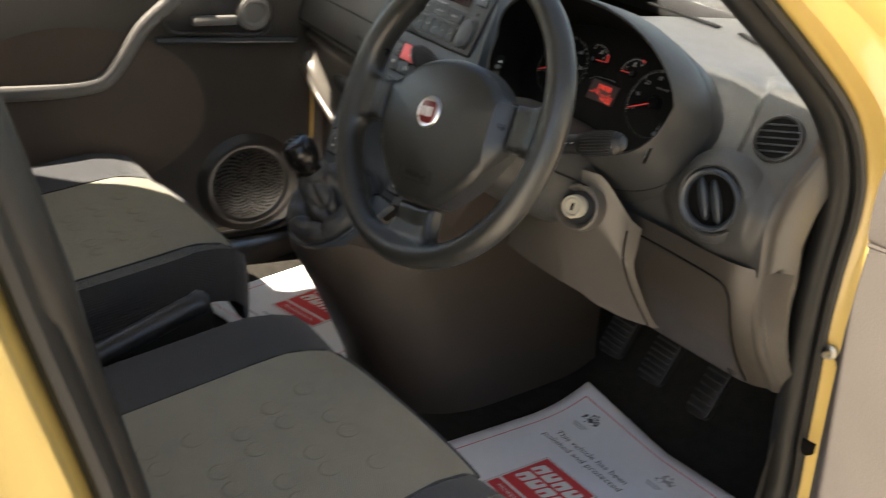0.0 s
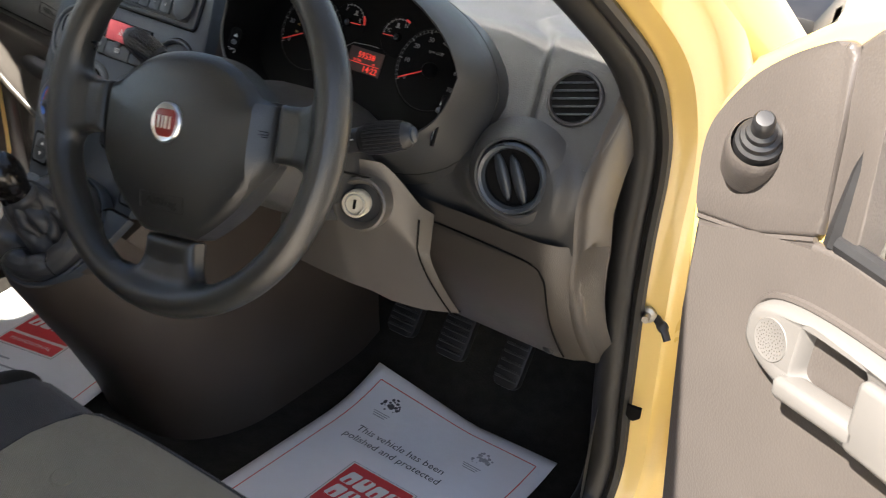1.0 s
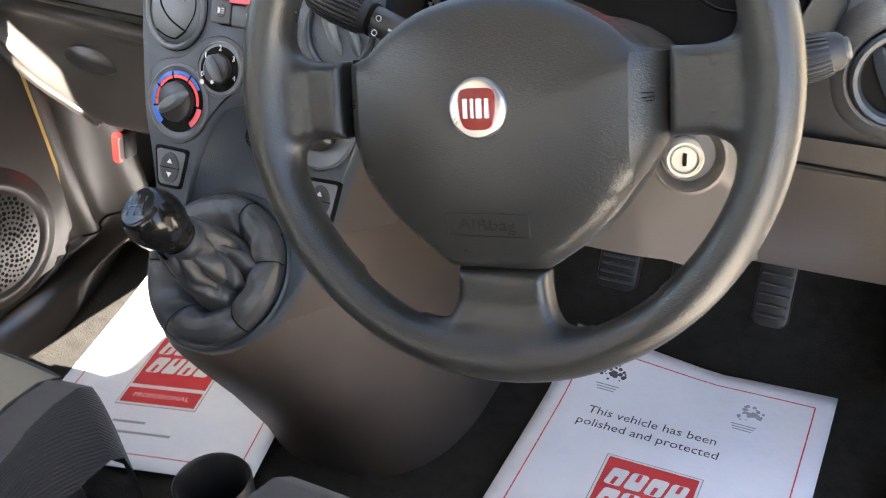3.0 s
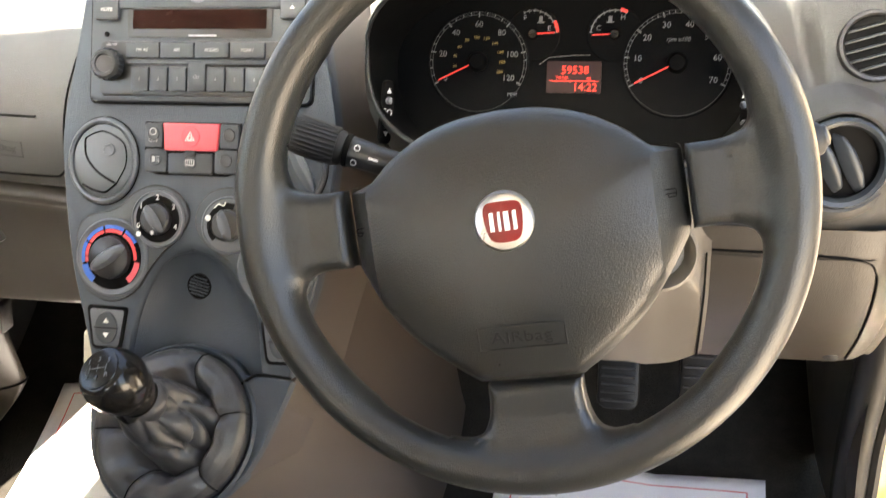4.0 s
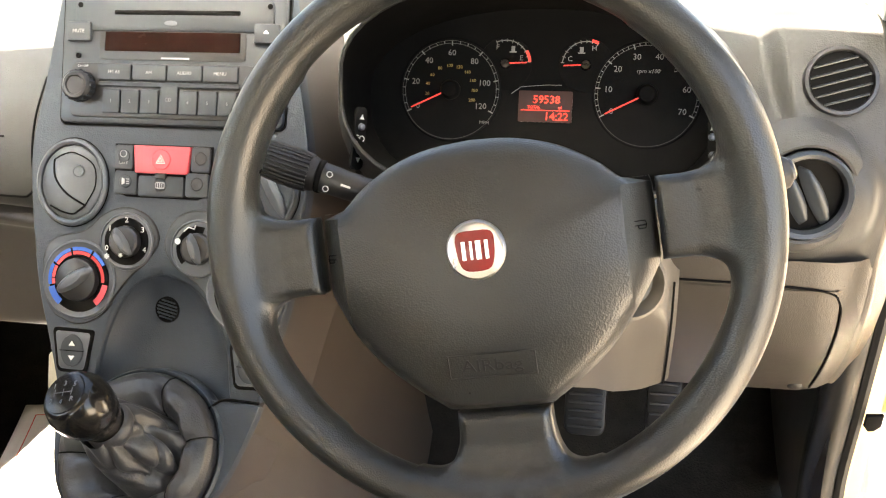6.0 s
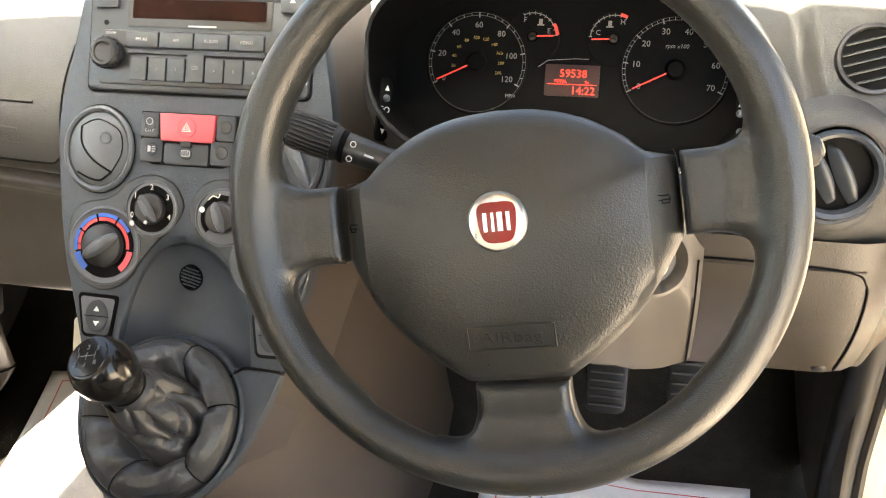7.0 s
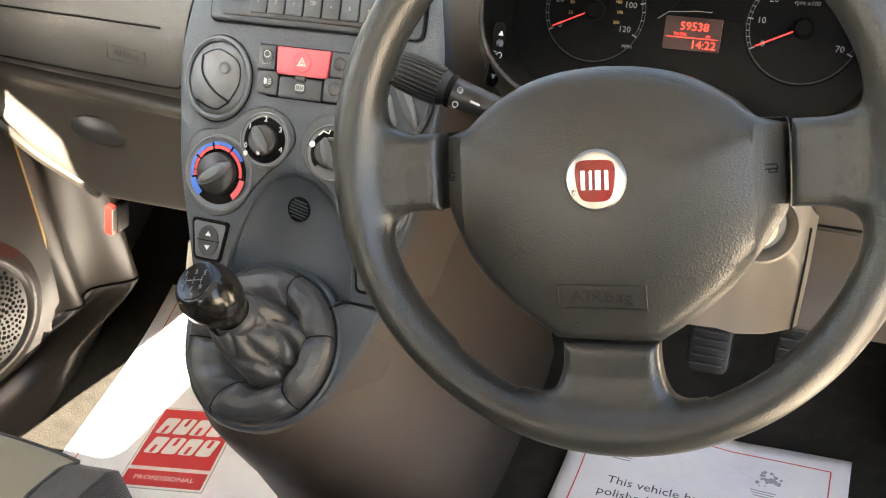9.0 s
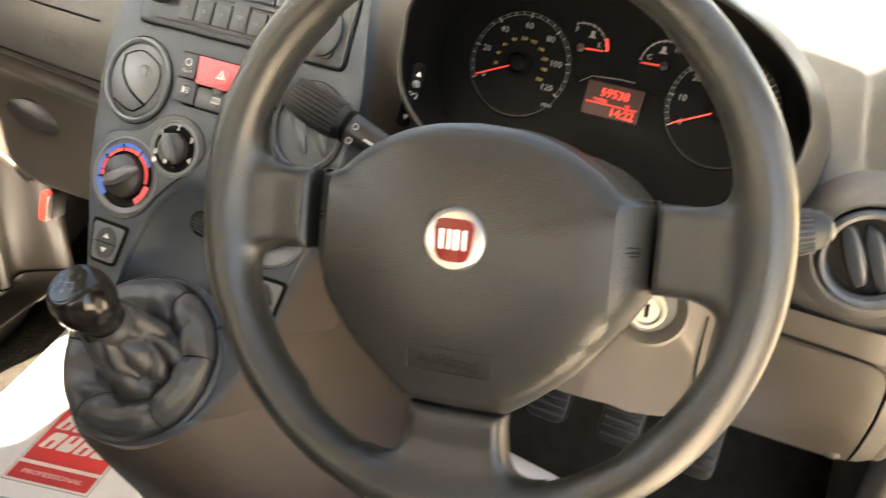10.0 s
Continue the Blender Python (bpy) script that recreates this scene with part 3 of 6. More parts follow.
wpart("storage_lid", lid, LOWER, dash, "grey storage lid below the side vent")
# end roll towards the door, the whole height of the dashboard
end_ring = smooth_line(END[:-1], 5) + [lower_panel(0.605, z)[1:] for z in steps(0.832, 0.645, 10)]
wpart("end_panel", loft([[(0.603, y, z) for y, z in end_ring], [(0.609, y + 0.003, z - 0.002) for y, z in end_ring], [(0.616, y + 0.016, z - 0.006) for y, z in end_ring], [(0.622, y + 0.060, z - 0.02) for y, z in end_ring]], closed=False), LOWER, dash, "dashboard end beside the door")
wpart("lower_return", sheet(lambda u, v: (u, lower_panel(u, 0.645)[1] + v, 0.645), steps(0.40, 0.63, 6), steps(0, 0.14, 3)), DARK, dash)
wpart("screw", lathe([(0, 0.002), (0.003, 0.0025), (0.006, 0.0015), (0.0075, 0)], 14, frame_of((0.567, 0.344, 0.660), (1, 0, 0), (0, -0.5, 0.85))), EMBOSS, dash, "small dark fixing screw")

# round demister outlet on the top, and the adjustable side vent
MT = frame_of((0.564, 0.3015, 0.979), (1, 0.03, 0.0), (-0.02, 0.515, 0.857)) @ Matrix.Diagonal((0.86, 0.86, 1, 1))
vent_top = part("demister_vent", lathe([(0.0345, -0.012), (0.0345, 0.0), (0.0335, 0.0018), (0.0305, 0.0022), (0.0292, 0.0008), (0.0290, -0.004)], 48, dash.matrix_basis.inverted() @ MT), DARK, dash, "round black demister outlet")
# Flat black disc over the unbroken dash, coloured as the outlet's inner shade.
part("bore_shade", lathe([(0.0295, -0.0016), (0, -0.0018)], 36), RECESS, vent_top).matrix_basis = dash.matrix_basis.inverted() @ MT
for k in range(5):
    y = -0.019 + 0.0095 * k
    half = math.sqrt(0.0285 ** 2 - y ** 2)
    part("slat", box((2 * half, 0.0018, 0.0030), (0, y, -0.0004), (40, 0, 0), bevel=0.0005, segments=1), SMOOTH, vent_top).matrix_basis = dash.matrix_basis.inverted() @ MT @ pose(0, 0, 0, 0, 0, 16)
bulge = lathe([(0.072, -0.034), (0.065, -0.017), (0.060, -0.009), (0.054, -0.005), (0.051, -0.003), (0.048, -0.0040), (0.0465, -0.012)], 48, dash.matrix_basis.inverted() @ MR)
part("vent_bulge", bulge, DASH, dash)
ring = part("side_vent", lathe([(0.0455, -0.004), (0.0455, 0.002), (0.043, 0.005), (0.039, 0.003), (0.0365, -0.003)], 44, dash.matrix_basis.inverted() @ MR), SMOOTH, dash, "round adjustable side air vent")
# Shallow cup whose black stands for the shade deep in the vent.
part("bore_shade", lathe([(0.037, -0.002), (0.0365, -0.009), (0, -0.010)], 40), RECESS, ring).matrix_basis = dash.matrix_basis.inverted() @ MR
for x, w in ((-0.011, 0.0095), (0.010, 0.0095)):
    half = math.sqrt(0.035 ** 2 - x ** 2)
    vane = lathe([(0, 0.008), (0.5, 0.0065), (0.85, 0.002), (1.0, -0.008)], 24, pose(x, 0, -0.003, 0, 38, 24) @ Matrix.Diagonal((w * 0.75, half, 1, 1)))
    part("vane", vane, SMOOTH, ring).matrix_basis = dash.matrix_basis.inverted() @ MR
# steering column shroud and knee bulge
def knee(u, v):
    """The lower column cover: higher and shorter on the side of the console, deep at the lock."""
    z0 = 0.900 - 0.015 * u - 0.063 * max(0.0, (u - 0.80) / 0.20) ** 1.5
    z = z0 + (float(np.interp(u, [0, 0.30, 0.56, 0.64, 0.72, 0.85, 1], [0.724, 0.717, 0.710, 0.700, 0.686, 0.671, 0.660])) - z0) * v
    foot = float(np.interp(u, [0, 0.56, 0.70, 1], [0.226, 0.252, 0.280, 0.340]))
    k = max(0.0, v - 0.30) / 0.70
    c = max(0.0, math.sin(math.pi * (0.06 + 0.94 * u))) ** 0.6
    return (0.255 + 0.190 * u, 0.255 + (foot - 0.255) * k ** 1.2 - 0.082 * c * (1 - 0.75 * v ** 1.6), z)


wpart("column_cover", sheet(knee, steps(0, 1, 36), steps(0, 1, 24)), COVER, dash, "lower steering column cover, warm light put into its grey")
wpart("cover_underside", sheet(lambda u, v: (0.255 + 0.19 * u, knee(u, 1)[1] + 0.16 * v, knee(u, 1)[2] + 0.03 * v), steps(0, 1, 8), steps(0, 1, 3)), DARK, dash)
wpart("cover_gap", sweep([Vector(knee(0.965, v)) + Vector((0.002, -0.001, 0)) for v in steps(0.10, 1.0, 14)], 0.0010, 6), RECESS, dash)
MI = frame_of((0.405, 0.172, 0.847), (1, 0.35, 0), (0, 0.25, 1))
IN = dash.matrix_basis.inverted()
lock = part("ignition_lock", lathe([(0.030, -0.022), (0.0285, 0.002), (0.026, 0.003), (0.024, 0.0), (0.020, -0.010), (0, -0.010)], 36, IN @ MI), COVER, dash, "ignition barrel in a round recess")
part("recess", lathe([(0.0235, -0.004), (0.0205, -0.009), (0, -0.0095)], 32), DARK, lock).matrix_basis = IN @ MI
part("barrel", lathe([(0.0145, -0.012), (0.0145, 0.004), (0.013, 0.006), (0.011, 0.0055), (0.0105, 0.0045), (0, 0.0045)], 32), LOCK, lock, "ivory lock barrel").matrix_basis = IN @ MI @ pose(-0.004, 0, 0)
part("key_slot", box((0.0028, 0.0095, 0.002), (0, 0, 0.0052)), RECESS, lock).matrix_basis = IN @ MI @ pose(-0.004, 0, 0)
part("lock_ring", lathe([(0.0115, 0.0052), (0.0105, 0.0066), (0.0095, 0.0052)], 28), STEEL, lock).matrix_basis = IN @ MI @ pose(-0.004, 0, 0)

# demister slots far up on the dashboard top
for x, y, a in ((-0.42, 0.62, 12), (-0.2, 0.68, 6), (0.10, 0.69, -4), (0.294, 0.648, -27)):
    wpart("demister_slot", box((0.16, 0.010, 0.004), (x, y, 0.9965), (0, 0, a), bevel=0.001, segments=1), RECESS, dash, "black demister slot")

# ---- instrument cluster under its hood ----
MC = frame_of((0.327, 0.270, 0.966), (1, 0, 0), (0, 0.4, 1))
cluster = thing("instrument_cluster", MC, "black instrument cluster with white dials and red needles", "instrument cluster")


def lip(a, b, z, cy=0.0, n=44, power=2.6, flat=1.0):
    out = []
    for k in range(n):
        t = 2 * math.pi * k / n
        c, s = math.cos(t), math.sin(t)
        power = 2.6 if s < 0 else 2.15
        x, y = a * abs(c) ** (2 / power) * (1 if c > 0 else -1), b * abs(s) ** (2 / power) * (1 if s > 0 else -1)
        x *= (1 - 0.10 * max(0.0, y / b)) * 0.915 if c > 0 else 1
        out.append((x, cy + (y if y > 0 else y * 1.22), z + 0.6 * max(0, y) * min(1, max(0, z) / 0.055)))
    return out


hood = loft([lip(0.1610, 0.0735, 0.056, 0.006), lip(0.1617, 0.0745, 0.0575, 0.006), lip(0.1630, 0.0762, 0.0575, 0.006),
             lip(0.1652, 0.0785, 0.053, 0.006), lip(0.1675, 0.081, 0.045, 0.006), lip(0.176, 0.090, 0.02, 0.004), lip(0.182, 0.096, -0.05, -0.010), lip(0.180, 0.092, -0.11, -0.03), lip(0.165, 0.07, -0.17, -0.05)], True, False)
part("hood", hood, HOODGREY, cluster, "grey hood over the dials")
ring_a, ring_b = lip(0.176, 0.090, 0.02, 0.004), lip(0.182, 0.096, -0.05, -0.010)
part("seam", sweep([tuple(1.001 * (p * 0.57 + q * 0.43) for p, q in zip(m, n)) for m, n in zip(ring_a, ring_b)], 0.0007, 5, True), EMBOSS, cluster)
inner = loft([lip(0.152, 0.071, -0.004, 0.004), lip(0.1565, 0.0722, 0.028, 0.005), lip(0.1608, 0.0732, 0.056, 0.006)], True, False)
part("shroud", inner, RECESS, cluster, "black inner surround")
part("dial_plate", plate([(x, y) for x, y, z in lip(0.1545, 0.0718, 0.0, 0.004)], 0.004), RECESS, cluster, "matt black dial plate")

D0 = 0.0012


def spot(x, y, z=D0, turn=0.0):
    return pose(x, y, z, 0, 0, turn)


def arc(name, r, a0, a1, w, mat, parent, x, y, n=40, z=D0):
    bm = bmesh.new()
    pts = [[bm.verts.new((rr * math.cos(radians(a)), rr * math.sin(radians(a)), 0)) for a in steps(a0, a1, n)] for rr in (r - w / 2, r + w / 2)]
    for k in range(n):
        bm.faces.new((pts[0][k], pts[0][k + 1], pts[1][k + 1], pts[1][k]))
    bmesh.ops.transform(bm, matrix=spot(x, y, z), verts=bm.verts[:])
    return part(name, bm, mat, parent, smooth=0)


def ticks(name, r0, r1, angles, w, mat, parent, x, y, z=D0):
    bm = bmesh.new()
    for a in angles:
        box((r1 - r0, w, 0.0002), ((r0 + r1) / 2 * math.cos(radians(a)), (r0 + r1) / 2 * math.sin(radians(a)), 0), (0, 0, a), bm=bm)
    bmesh.ops.transform(bm, matrix=spot(x, y, z), verts=bm.verts[:])
    return tagged(part(name, bm, mat, parent, smooth=0), kind="stuff")


def dial(name, x, y, r, a0, a1, labels, value, small, label):
    d = part(name, lathe([(0, 0.0008), (r * 1.03, 0.0008), (r * 1.05, 0)], 48, spot(x, y, 0.0002)), RECESS, cluster, label)
    arc("scale", r, 0, 360, 0.00035, DIALGREY, d, x, y, 72)
    arc("scale_arc", r * 0.945, a1, a0, 0.0005, DIALGREY, d, x, y, 60)
    n = len(labels) - 1
    ticks("minor_ticks", r * 0.94, r * 1.0, steps(a0, a1, n * small), 0.0005, DIALWHITE, d, x, y)
    ticks("major_ticks", r * 0.90, r * 1.0, steps(a0, a1, n), 0.0010, DIALWHITE, d, x, y)
    for k, word in enumerate(labels):
        a = radians(a0 + (a1 - a0) * k / n)
        rr = r * (0.75 if len(word) < 3 else 0.71)
        text("numeral", word, 0.0070, spot(x + rr * math.cos(a), y + rr * math.sin(a)), DIALWHITE, d, 0.0001)
    a = a0 + (a1 - a0) * value
    part("needle", box((r * 0.92, 0.0011, 0.0012), (r * 0.42, 0, 0), bevel=0.0003, segments=1), NEEDLE, d, "red needle").matrix_basis = spot(x, y, 0.006, a)
    part("hub_cap", lathe([(0, 0.009), (0.006, 0.0085), (0.0082, 0.006), (0.0086, 0.001)], 24, spot(x, y, 0)), RECESS, d, "black needle hub")
    return d


speedo = dial("speedometer", -0.082, 0.006, 0.0415, 207, -27, ["0", "20", "40", "60", "80", "100", "120"], 0.005, 4, "speedometer in miles per hour")
text("unit", "MPH", 0.0042, spot(-0.052, -0.021), DIALWHITE, speedo, 0.0001)
for k, word in enumerate(["20", "40", "60", "80", "100", "120", "140", "160", "180", "200"]):
    a = radians(190 - 214 * k / 9)
    text("numeral", word, 0.0038, spot(-0.082 + 0.0205 * math.cos(a), 0.006 + 0.0205 * math.sin(a)), AMBER, speedo, 0.0001)
rpm = dial("rev_counter", 0.082, 0.006, 0.0425, 207, -25, ["0", "10", "20", "30", "40", "50", "60", "70"], 0.0, 5, "rev counter")
text("unit", "rpm x100", 0.0048, spot(0.082, 0.025), DIALWHITE, rpm, 0.0001, shear=0.2)
for name, x, y, a0, a1, red0, red1, words in (("fuel_gauge", -0.036, 0.029, 115, 5, 32, 5, (("F", 122), ("E", 12))), ("temperature_gauge", 0.031, 0.029, 175, 62, 78, 62, (("C", 168), ("H", 62)))):
    g = part(name, lathe([(0, 0.0006), (0.022, 0.0006), (0.0225, 0)], 36, spot(x, y, 0.0002)), RECESS, cluster, "small gauge with a red zone")
    arc("scale_arc", 0.0195, a1, a0, 0.0007, DIALWHITE, g, x, y, 24)
    arc("red_zone", 0.0205, min(red0, red1), max(red0, red1), 0.0024, NEEDLE, g, x, y, 8, z=D0 + 0.0002)
    ticks("ticks", 0.018, 0.0208, steps(a0, a1, 8), 0.0006, DIALWHITE, g, x, y)
    for word, a in words:
        text("letter", word, 0.0060, spot(x + 0.0135 * math.cos(radians(a)), y + 0.0135 * math.sin(radians(a)) + 0.002), DIALWHITE, g, 0.0001)
    turn = 3 if x < 0 else 183
    part("needle", box((0.018, 0.0009, 0.001), (0.009, 0, 0)), NEEDLE, g, "red needle").matrix_basis = spot(x, y, 0.004, turn)
    part("hub_cap", lathe([(0, 0.006), (0.0035, 0.0055), (0.0045, 0.003), (0.0046, 0.0006)], 18, spot(x, y, 0)), GLOSS, g)
    # pump or thermometer sign
    ix = x + (0.006 if x < 0 else -0.004)
    part("sign", box((0.003, 0.0045, 0.0002), (ix, y + 0.0125, D0)), DIALWHITE, g, smooth=0)
    part("sign", box((0.006, 0.0009, 0.0002), (ix, y + 0.0098, D0)), DIALWHITE, g, smooth=0)

lcd = part("lcd", plate(round_rect(0.045, 0.026, 0.001, -0.001, -0.006), 0.001, spot(0, 0, 0.0012)), LCD, cluster, "lit red trip display")
text("digits", "59538", 0.0092, spot(0.0, -0.0005, 0.0016), LCDRED, lcd, 0.0001, wide=1.0)
text("digits", "14:22", 0.0092, spot(0.0085, -0.0145, 0.0016), LCDRED, lcd, 0.0001, wide=1.0)
text("word", "TOTAL", 0.0034, spot(-0.0105, -0.0068, 0.0016), LCDRED, lcd, 0.0001)
text("word", "mi", 0.0034, spot(0.0115, -0.0068, 0.0016), LCDRED, lcd, 0.0001)
part("rule", box((0.041, 0.0005, 0.0002), (-0.001, -0.0092, 0.0016)), LCDRED, lcd, smooth=0)
part("outline", sweep([(-0.03, 0.004, D0), (-0.022, 0.010, D0), (0.0, 0.012, D0), (0.012, 0.012, D0)], 0.0003, 5), DIALWHITE, cluster)

# setting buttons down both cheeks of the surround
for sx in (-1, 1):
    m = pose(-0.1475 if sx < 0 else 0.134, -0.040, 0.046, 0, sx * -50, sx * 4)
    cheek = part("button_strip", plate(round_rect(0.012, 0.052, 0.005), 0.003, None, 0.001), RECESS, cluster, "black strip with two small buttons")
    cheek.matrix_basis = m
    for y in (0.0095, -0.0095) if sx < 0 else (0.0105, -0.0035):
        part("button", lathe([(0, 0.0034), (0.0020, 0.0031), (0.0028, 0.0018), (0.0030, 0)], 18, pose(0, y, 0)), SATIN, cheek, "small round push button")
    for y, flip in ((0.0175, 1), (-0.0175, -1)):
        part("arrow", plate([(-0.0022, -0.0018 * flip), (0.0022, -0.0018 * flip), (0, 0.0022 * flip)][::flip], 0.0003, pose(0, y, 0.0004)), WHITE, cheek, smooth=0)
    if sx < 0:
        for k in range(4):
            part("beam", box((0.0026, 0.0005, 0.0002), (-0.0030, -0.0024 + 0.0016 * k, 0.0004)), WHITE, cheek, smooth=0)
        part("lamp", lathe([(0.0020, 0), (0.0026, 0.0002), (0.0026, 0)], 20, pose(0.0016, 0, 0.0004)), WHITE, cheek, smooth=0)
    else:
        part("clock_sign", lathe([(0.0036, 0), (0.0036, 0.0002), (0.0044, 0.0002), (0.0044, 0)], 24, pose(0, -0.0105, 0.0004)), WHITE, cheek, smooth=0)
        part("clock_sign", box((0.0006, 0.003, 0.0002), (0, -0.0092, 0.0004)), WHITE, cheek, smooth=0)

# ---- centre console ----
MF = frame_of((0.004, 0.1815, 0.85), (1, 0, 0), (0, 0.45, 1))     # face plane: x right, y up along the face, z out
console = thing("centre_console", MF, "grey grained centre console rising from the gear lever to the radio", "console")
SIDE = [(0.0935, -0.128), (0.104, -0.0855), (0.117, -0.036), (0.126, 0.0285), (0.129, 0.083), (0.118, 0.149), (0.106, 0.222), (0.098, 0.250)]
ARCHES = {1: [(0.068, -0.128), (0.0665, -0.115), (0.0615, -0.082), (0.0475, -0.053), (0.024, -0.0300), (0.0, -0.022)],
          -1: [(0.059, -0.128), (0.0565, -0.115), (0.050, -0.082), (0.039, -0.053), (0.022, -0.0300), (0.0, -0.022)]}
right = smooth_line(SIDE, 5)[::-1]                                  # from the top corner down
edge = [(0.0, 0.258), (0.03, 0.258), (0.06, 0.258), (0.085, 0.2575), (0.093, 0.255)] + right


arch = {}
for sx in (1, -1):
    arch[sx] = smooth_line(ARCHES[sx], 8)[::-1]
    OUTER, INNER = resampled(edge, 60), resampled(arch[sx], 60)
    rows = [[(sx * x, y, z) for x, y in INNER + (OUTER - INNER) * k] for k, z in ((0, -0.012), (0, -0.005), (0.012, -0.0015), (0.035, 0.0), (0.25, 0), (0.5, 0), (0.75, 0), (0.965, 0), (0.988, -0.0012), (1, -0.005), (1, -0.019))]
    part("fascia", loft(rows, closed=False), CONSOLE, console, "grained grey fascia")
    wall = [[(sx * (x - 0.0012) + sx * max(0, -d) * 0.06, y, d) for x, y in right] for d in (-0.016, -0.022, -0.05, -0.09, -0.13)]
    part("side_wall", loft(wall, closed=False), TUNNEL, console, "brown-black console side")


def scoop(u, v):
    """The bowl below the arch, from its lip inwards."""
    y = -0.0222 - 0.1478 * v ** 1.6
    line = arch[1 if u > 0 else -1]
    w = float(np.interp(-y, [-q[1] for q in line], [q[0] for q in line]))
    deep = 0.026 * (1 - (1 - min(1, v * 1.25)) ** 2) * (1 - abs(u) ** 2.6)
    return (u * (w + 0.0008), y, -0.0055 - deep + 0.010 * v * v * (1 - abs(u) ** 2.6))


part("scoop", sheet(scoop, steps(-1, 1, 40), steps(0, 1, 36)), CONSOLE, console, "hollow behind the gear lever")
MIC_V = 0.386
mic, above = Vector(scoop(0, MIC_V)), Vector(scoop(0, MIC_V - 0.03))
mesh_m = frame_of(mic + Vector((-0.0030, 0, 0.0003)), (1, 0, 0), above - mic) @ pose(0, 0, 0.0004, 0, 0, -14) @ Matrix.Diagonal((0.80, 0.86, 1, 1))
# The black base gives the slits between the slats their shade.
grille = part("speaker_grille", lathe([(0.0142, -0.002), (0.0140, 0.0008), (0.0128, 0.0010), (0.0122, 0.0002), (0, 0.0002)], 36, mesh_m), RECESS, console, "small round microphone grille")
for k in range(6):
    y = -0.0090 + 0.0036 * k
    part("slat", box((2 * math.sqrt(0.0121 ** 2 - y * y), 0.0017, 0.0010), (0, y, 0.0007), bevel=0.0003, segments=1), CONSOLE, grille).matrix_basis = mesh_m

# Ivory plate stands in for a sunlit patch on the console side.
part("sun_patch", plate(round_rect(0.024, 0.040, 0.006), 0.004, MF.inverted() @ frame_of((-0.119, 0.174, 0.718), (1, -0.30, 0), (0, 0.45, 1)) @ pose(0, 0, 0, 0, 0, 8), 0.0015), LOCK, console, "ivory plate standing in for a sunlit patch beside the console")
# lower console body down to the floor
def nose(z, hw, y0, back=0.62, n=9):
    half = []
    for k in range(n + 1):
        a = math.pi / 2 * k / n
        half.append((hw * math.sin(a) ** 0.8, y0 + 0.16 * (1 - math.cos(a)) ** 1.1))
    ring = [(hw * 1.02, back)] + half[::-1] + [(-x, y) for x, y in half[1:]] + [(-hw * 1.02, back)]
    return [(x + 0.004, y, z + 0.55 * max(0, y - y0) * (z > 0.60)) for x, y in ring]


lower = loft([nose(0.342, 0.135, 0.20), nose(0.40, 0.125, 0.175), nose(0.50, 0.112, 0.12), nose(0.58, 0.100, 0.07), nose(0.625, 0.092, 0.042), nose(0.645, 0.088, 0.035), nose(0.652, 0.082, 0.041)], True, True)
bmesh.ops.transform(lower, matrix=MF.inverted(), verts=lower.verts[:])
part("tunnel_cover", lower, TUNNEL, console, "brown-black lower console cover")
# flange that carries the gaiter, from the seam below the window switches round the front
MB = frame_of((0.002, 0.0887, 0.7007), (1, 0, 0), (0, 0.72, 0.69))
FLANGE = [(0.0560, 0.0520), (0.0800, 0.0520), (0.0990, 0.0515), (0.0965, 0.0400), (0.0810, -0.0100), (0.0660, -0.0370), (0.0420, -0.0590), (0.0190, -0.0710), (0.0, -0.0750)]
inner = [(0.0735 * math.cos(a), 0.0755 * math.sin(a)) for a in (radians(42 - 132 * k / 79) for k in range(80))]
outer = resampled(smooth_line(FLANGE[:3], 5) + smooth_line(FLANGE[3:], 6), 80)
for sx in (1, -1):
    slim = 0.0 if sx > 0 else 0.08
    ends = np.array([(x * (1 - slim * min(1, max(0, (x - 0.066) / 0.03))), y) for x, y in outer])
    m = MF.inverted() @ MB
    rows = [[tuple(m @ Vector((sx * x, y, z))) for x, y in np.array(inner) * (1 - k) + ends * k] for k, z in ((0, -0.010), (0, -0.0045), (0.25, -0.0040), (0.5, -0.0036), (0.75, -0.0036), (0.95, -0.0040), (1, -0.0062), (1, -0.014))]
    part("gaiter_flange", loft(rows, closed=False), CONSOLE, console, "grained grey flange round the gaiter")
    rows = [[tuple(m @ Vector((sx * x * g, y * g, z))) for x, y in ends[24:]] for g, z in ((0.985, -0.011), (0.99, -0.018), (1.03, -0.045), (1.06, -0.075))]
    part("side_wall", loft(rows, closed=False), TUNNEL, console)


# radio
RZ = 0.0045
radio = thing("car_radio", put(MF, 0.003, 0.165, RZ), "grey factory car radio with a dark red display", "radio")
part("fascia", plate(round_rect(0.206, 0.118, 0.006), 0.03, None, 0.0025), SMOOTH, radio, "smooth grey radio fascia")
part("gap", plate(round_rect(0.2095, 0.1215, 0.007), 0.004, pose(0, 0, -0.0035)), RECESS, radio)
part("brow", plate(round_rect(0.184, 0.030, 0.008, 0, 0.036), 0.01, pose(0, 0, 0.0022), 0.003), SMOOTH, radio)
part("cd_slot", box((0.116, 0.0045, 0.003), (0.004, 0.0375, 0.0015), bevel=0.001, segments=1), RECESS, radio, "black disc slot")
part("display", plate(round_rect(0.124, 0.0165, 0.001, 0.000, 0.0125), 0.002, pose(0, 0, 0.0012)), SCREEN, radio, "dark red display window")
part("display_frame", plate(round_rect(0.135, 0.030, 0.003, 0, 0.0115), 0.004, pose(0, 0, 0.0006), 0.001), DARK, radio)
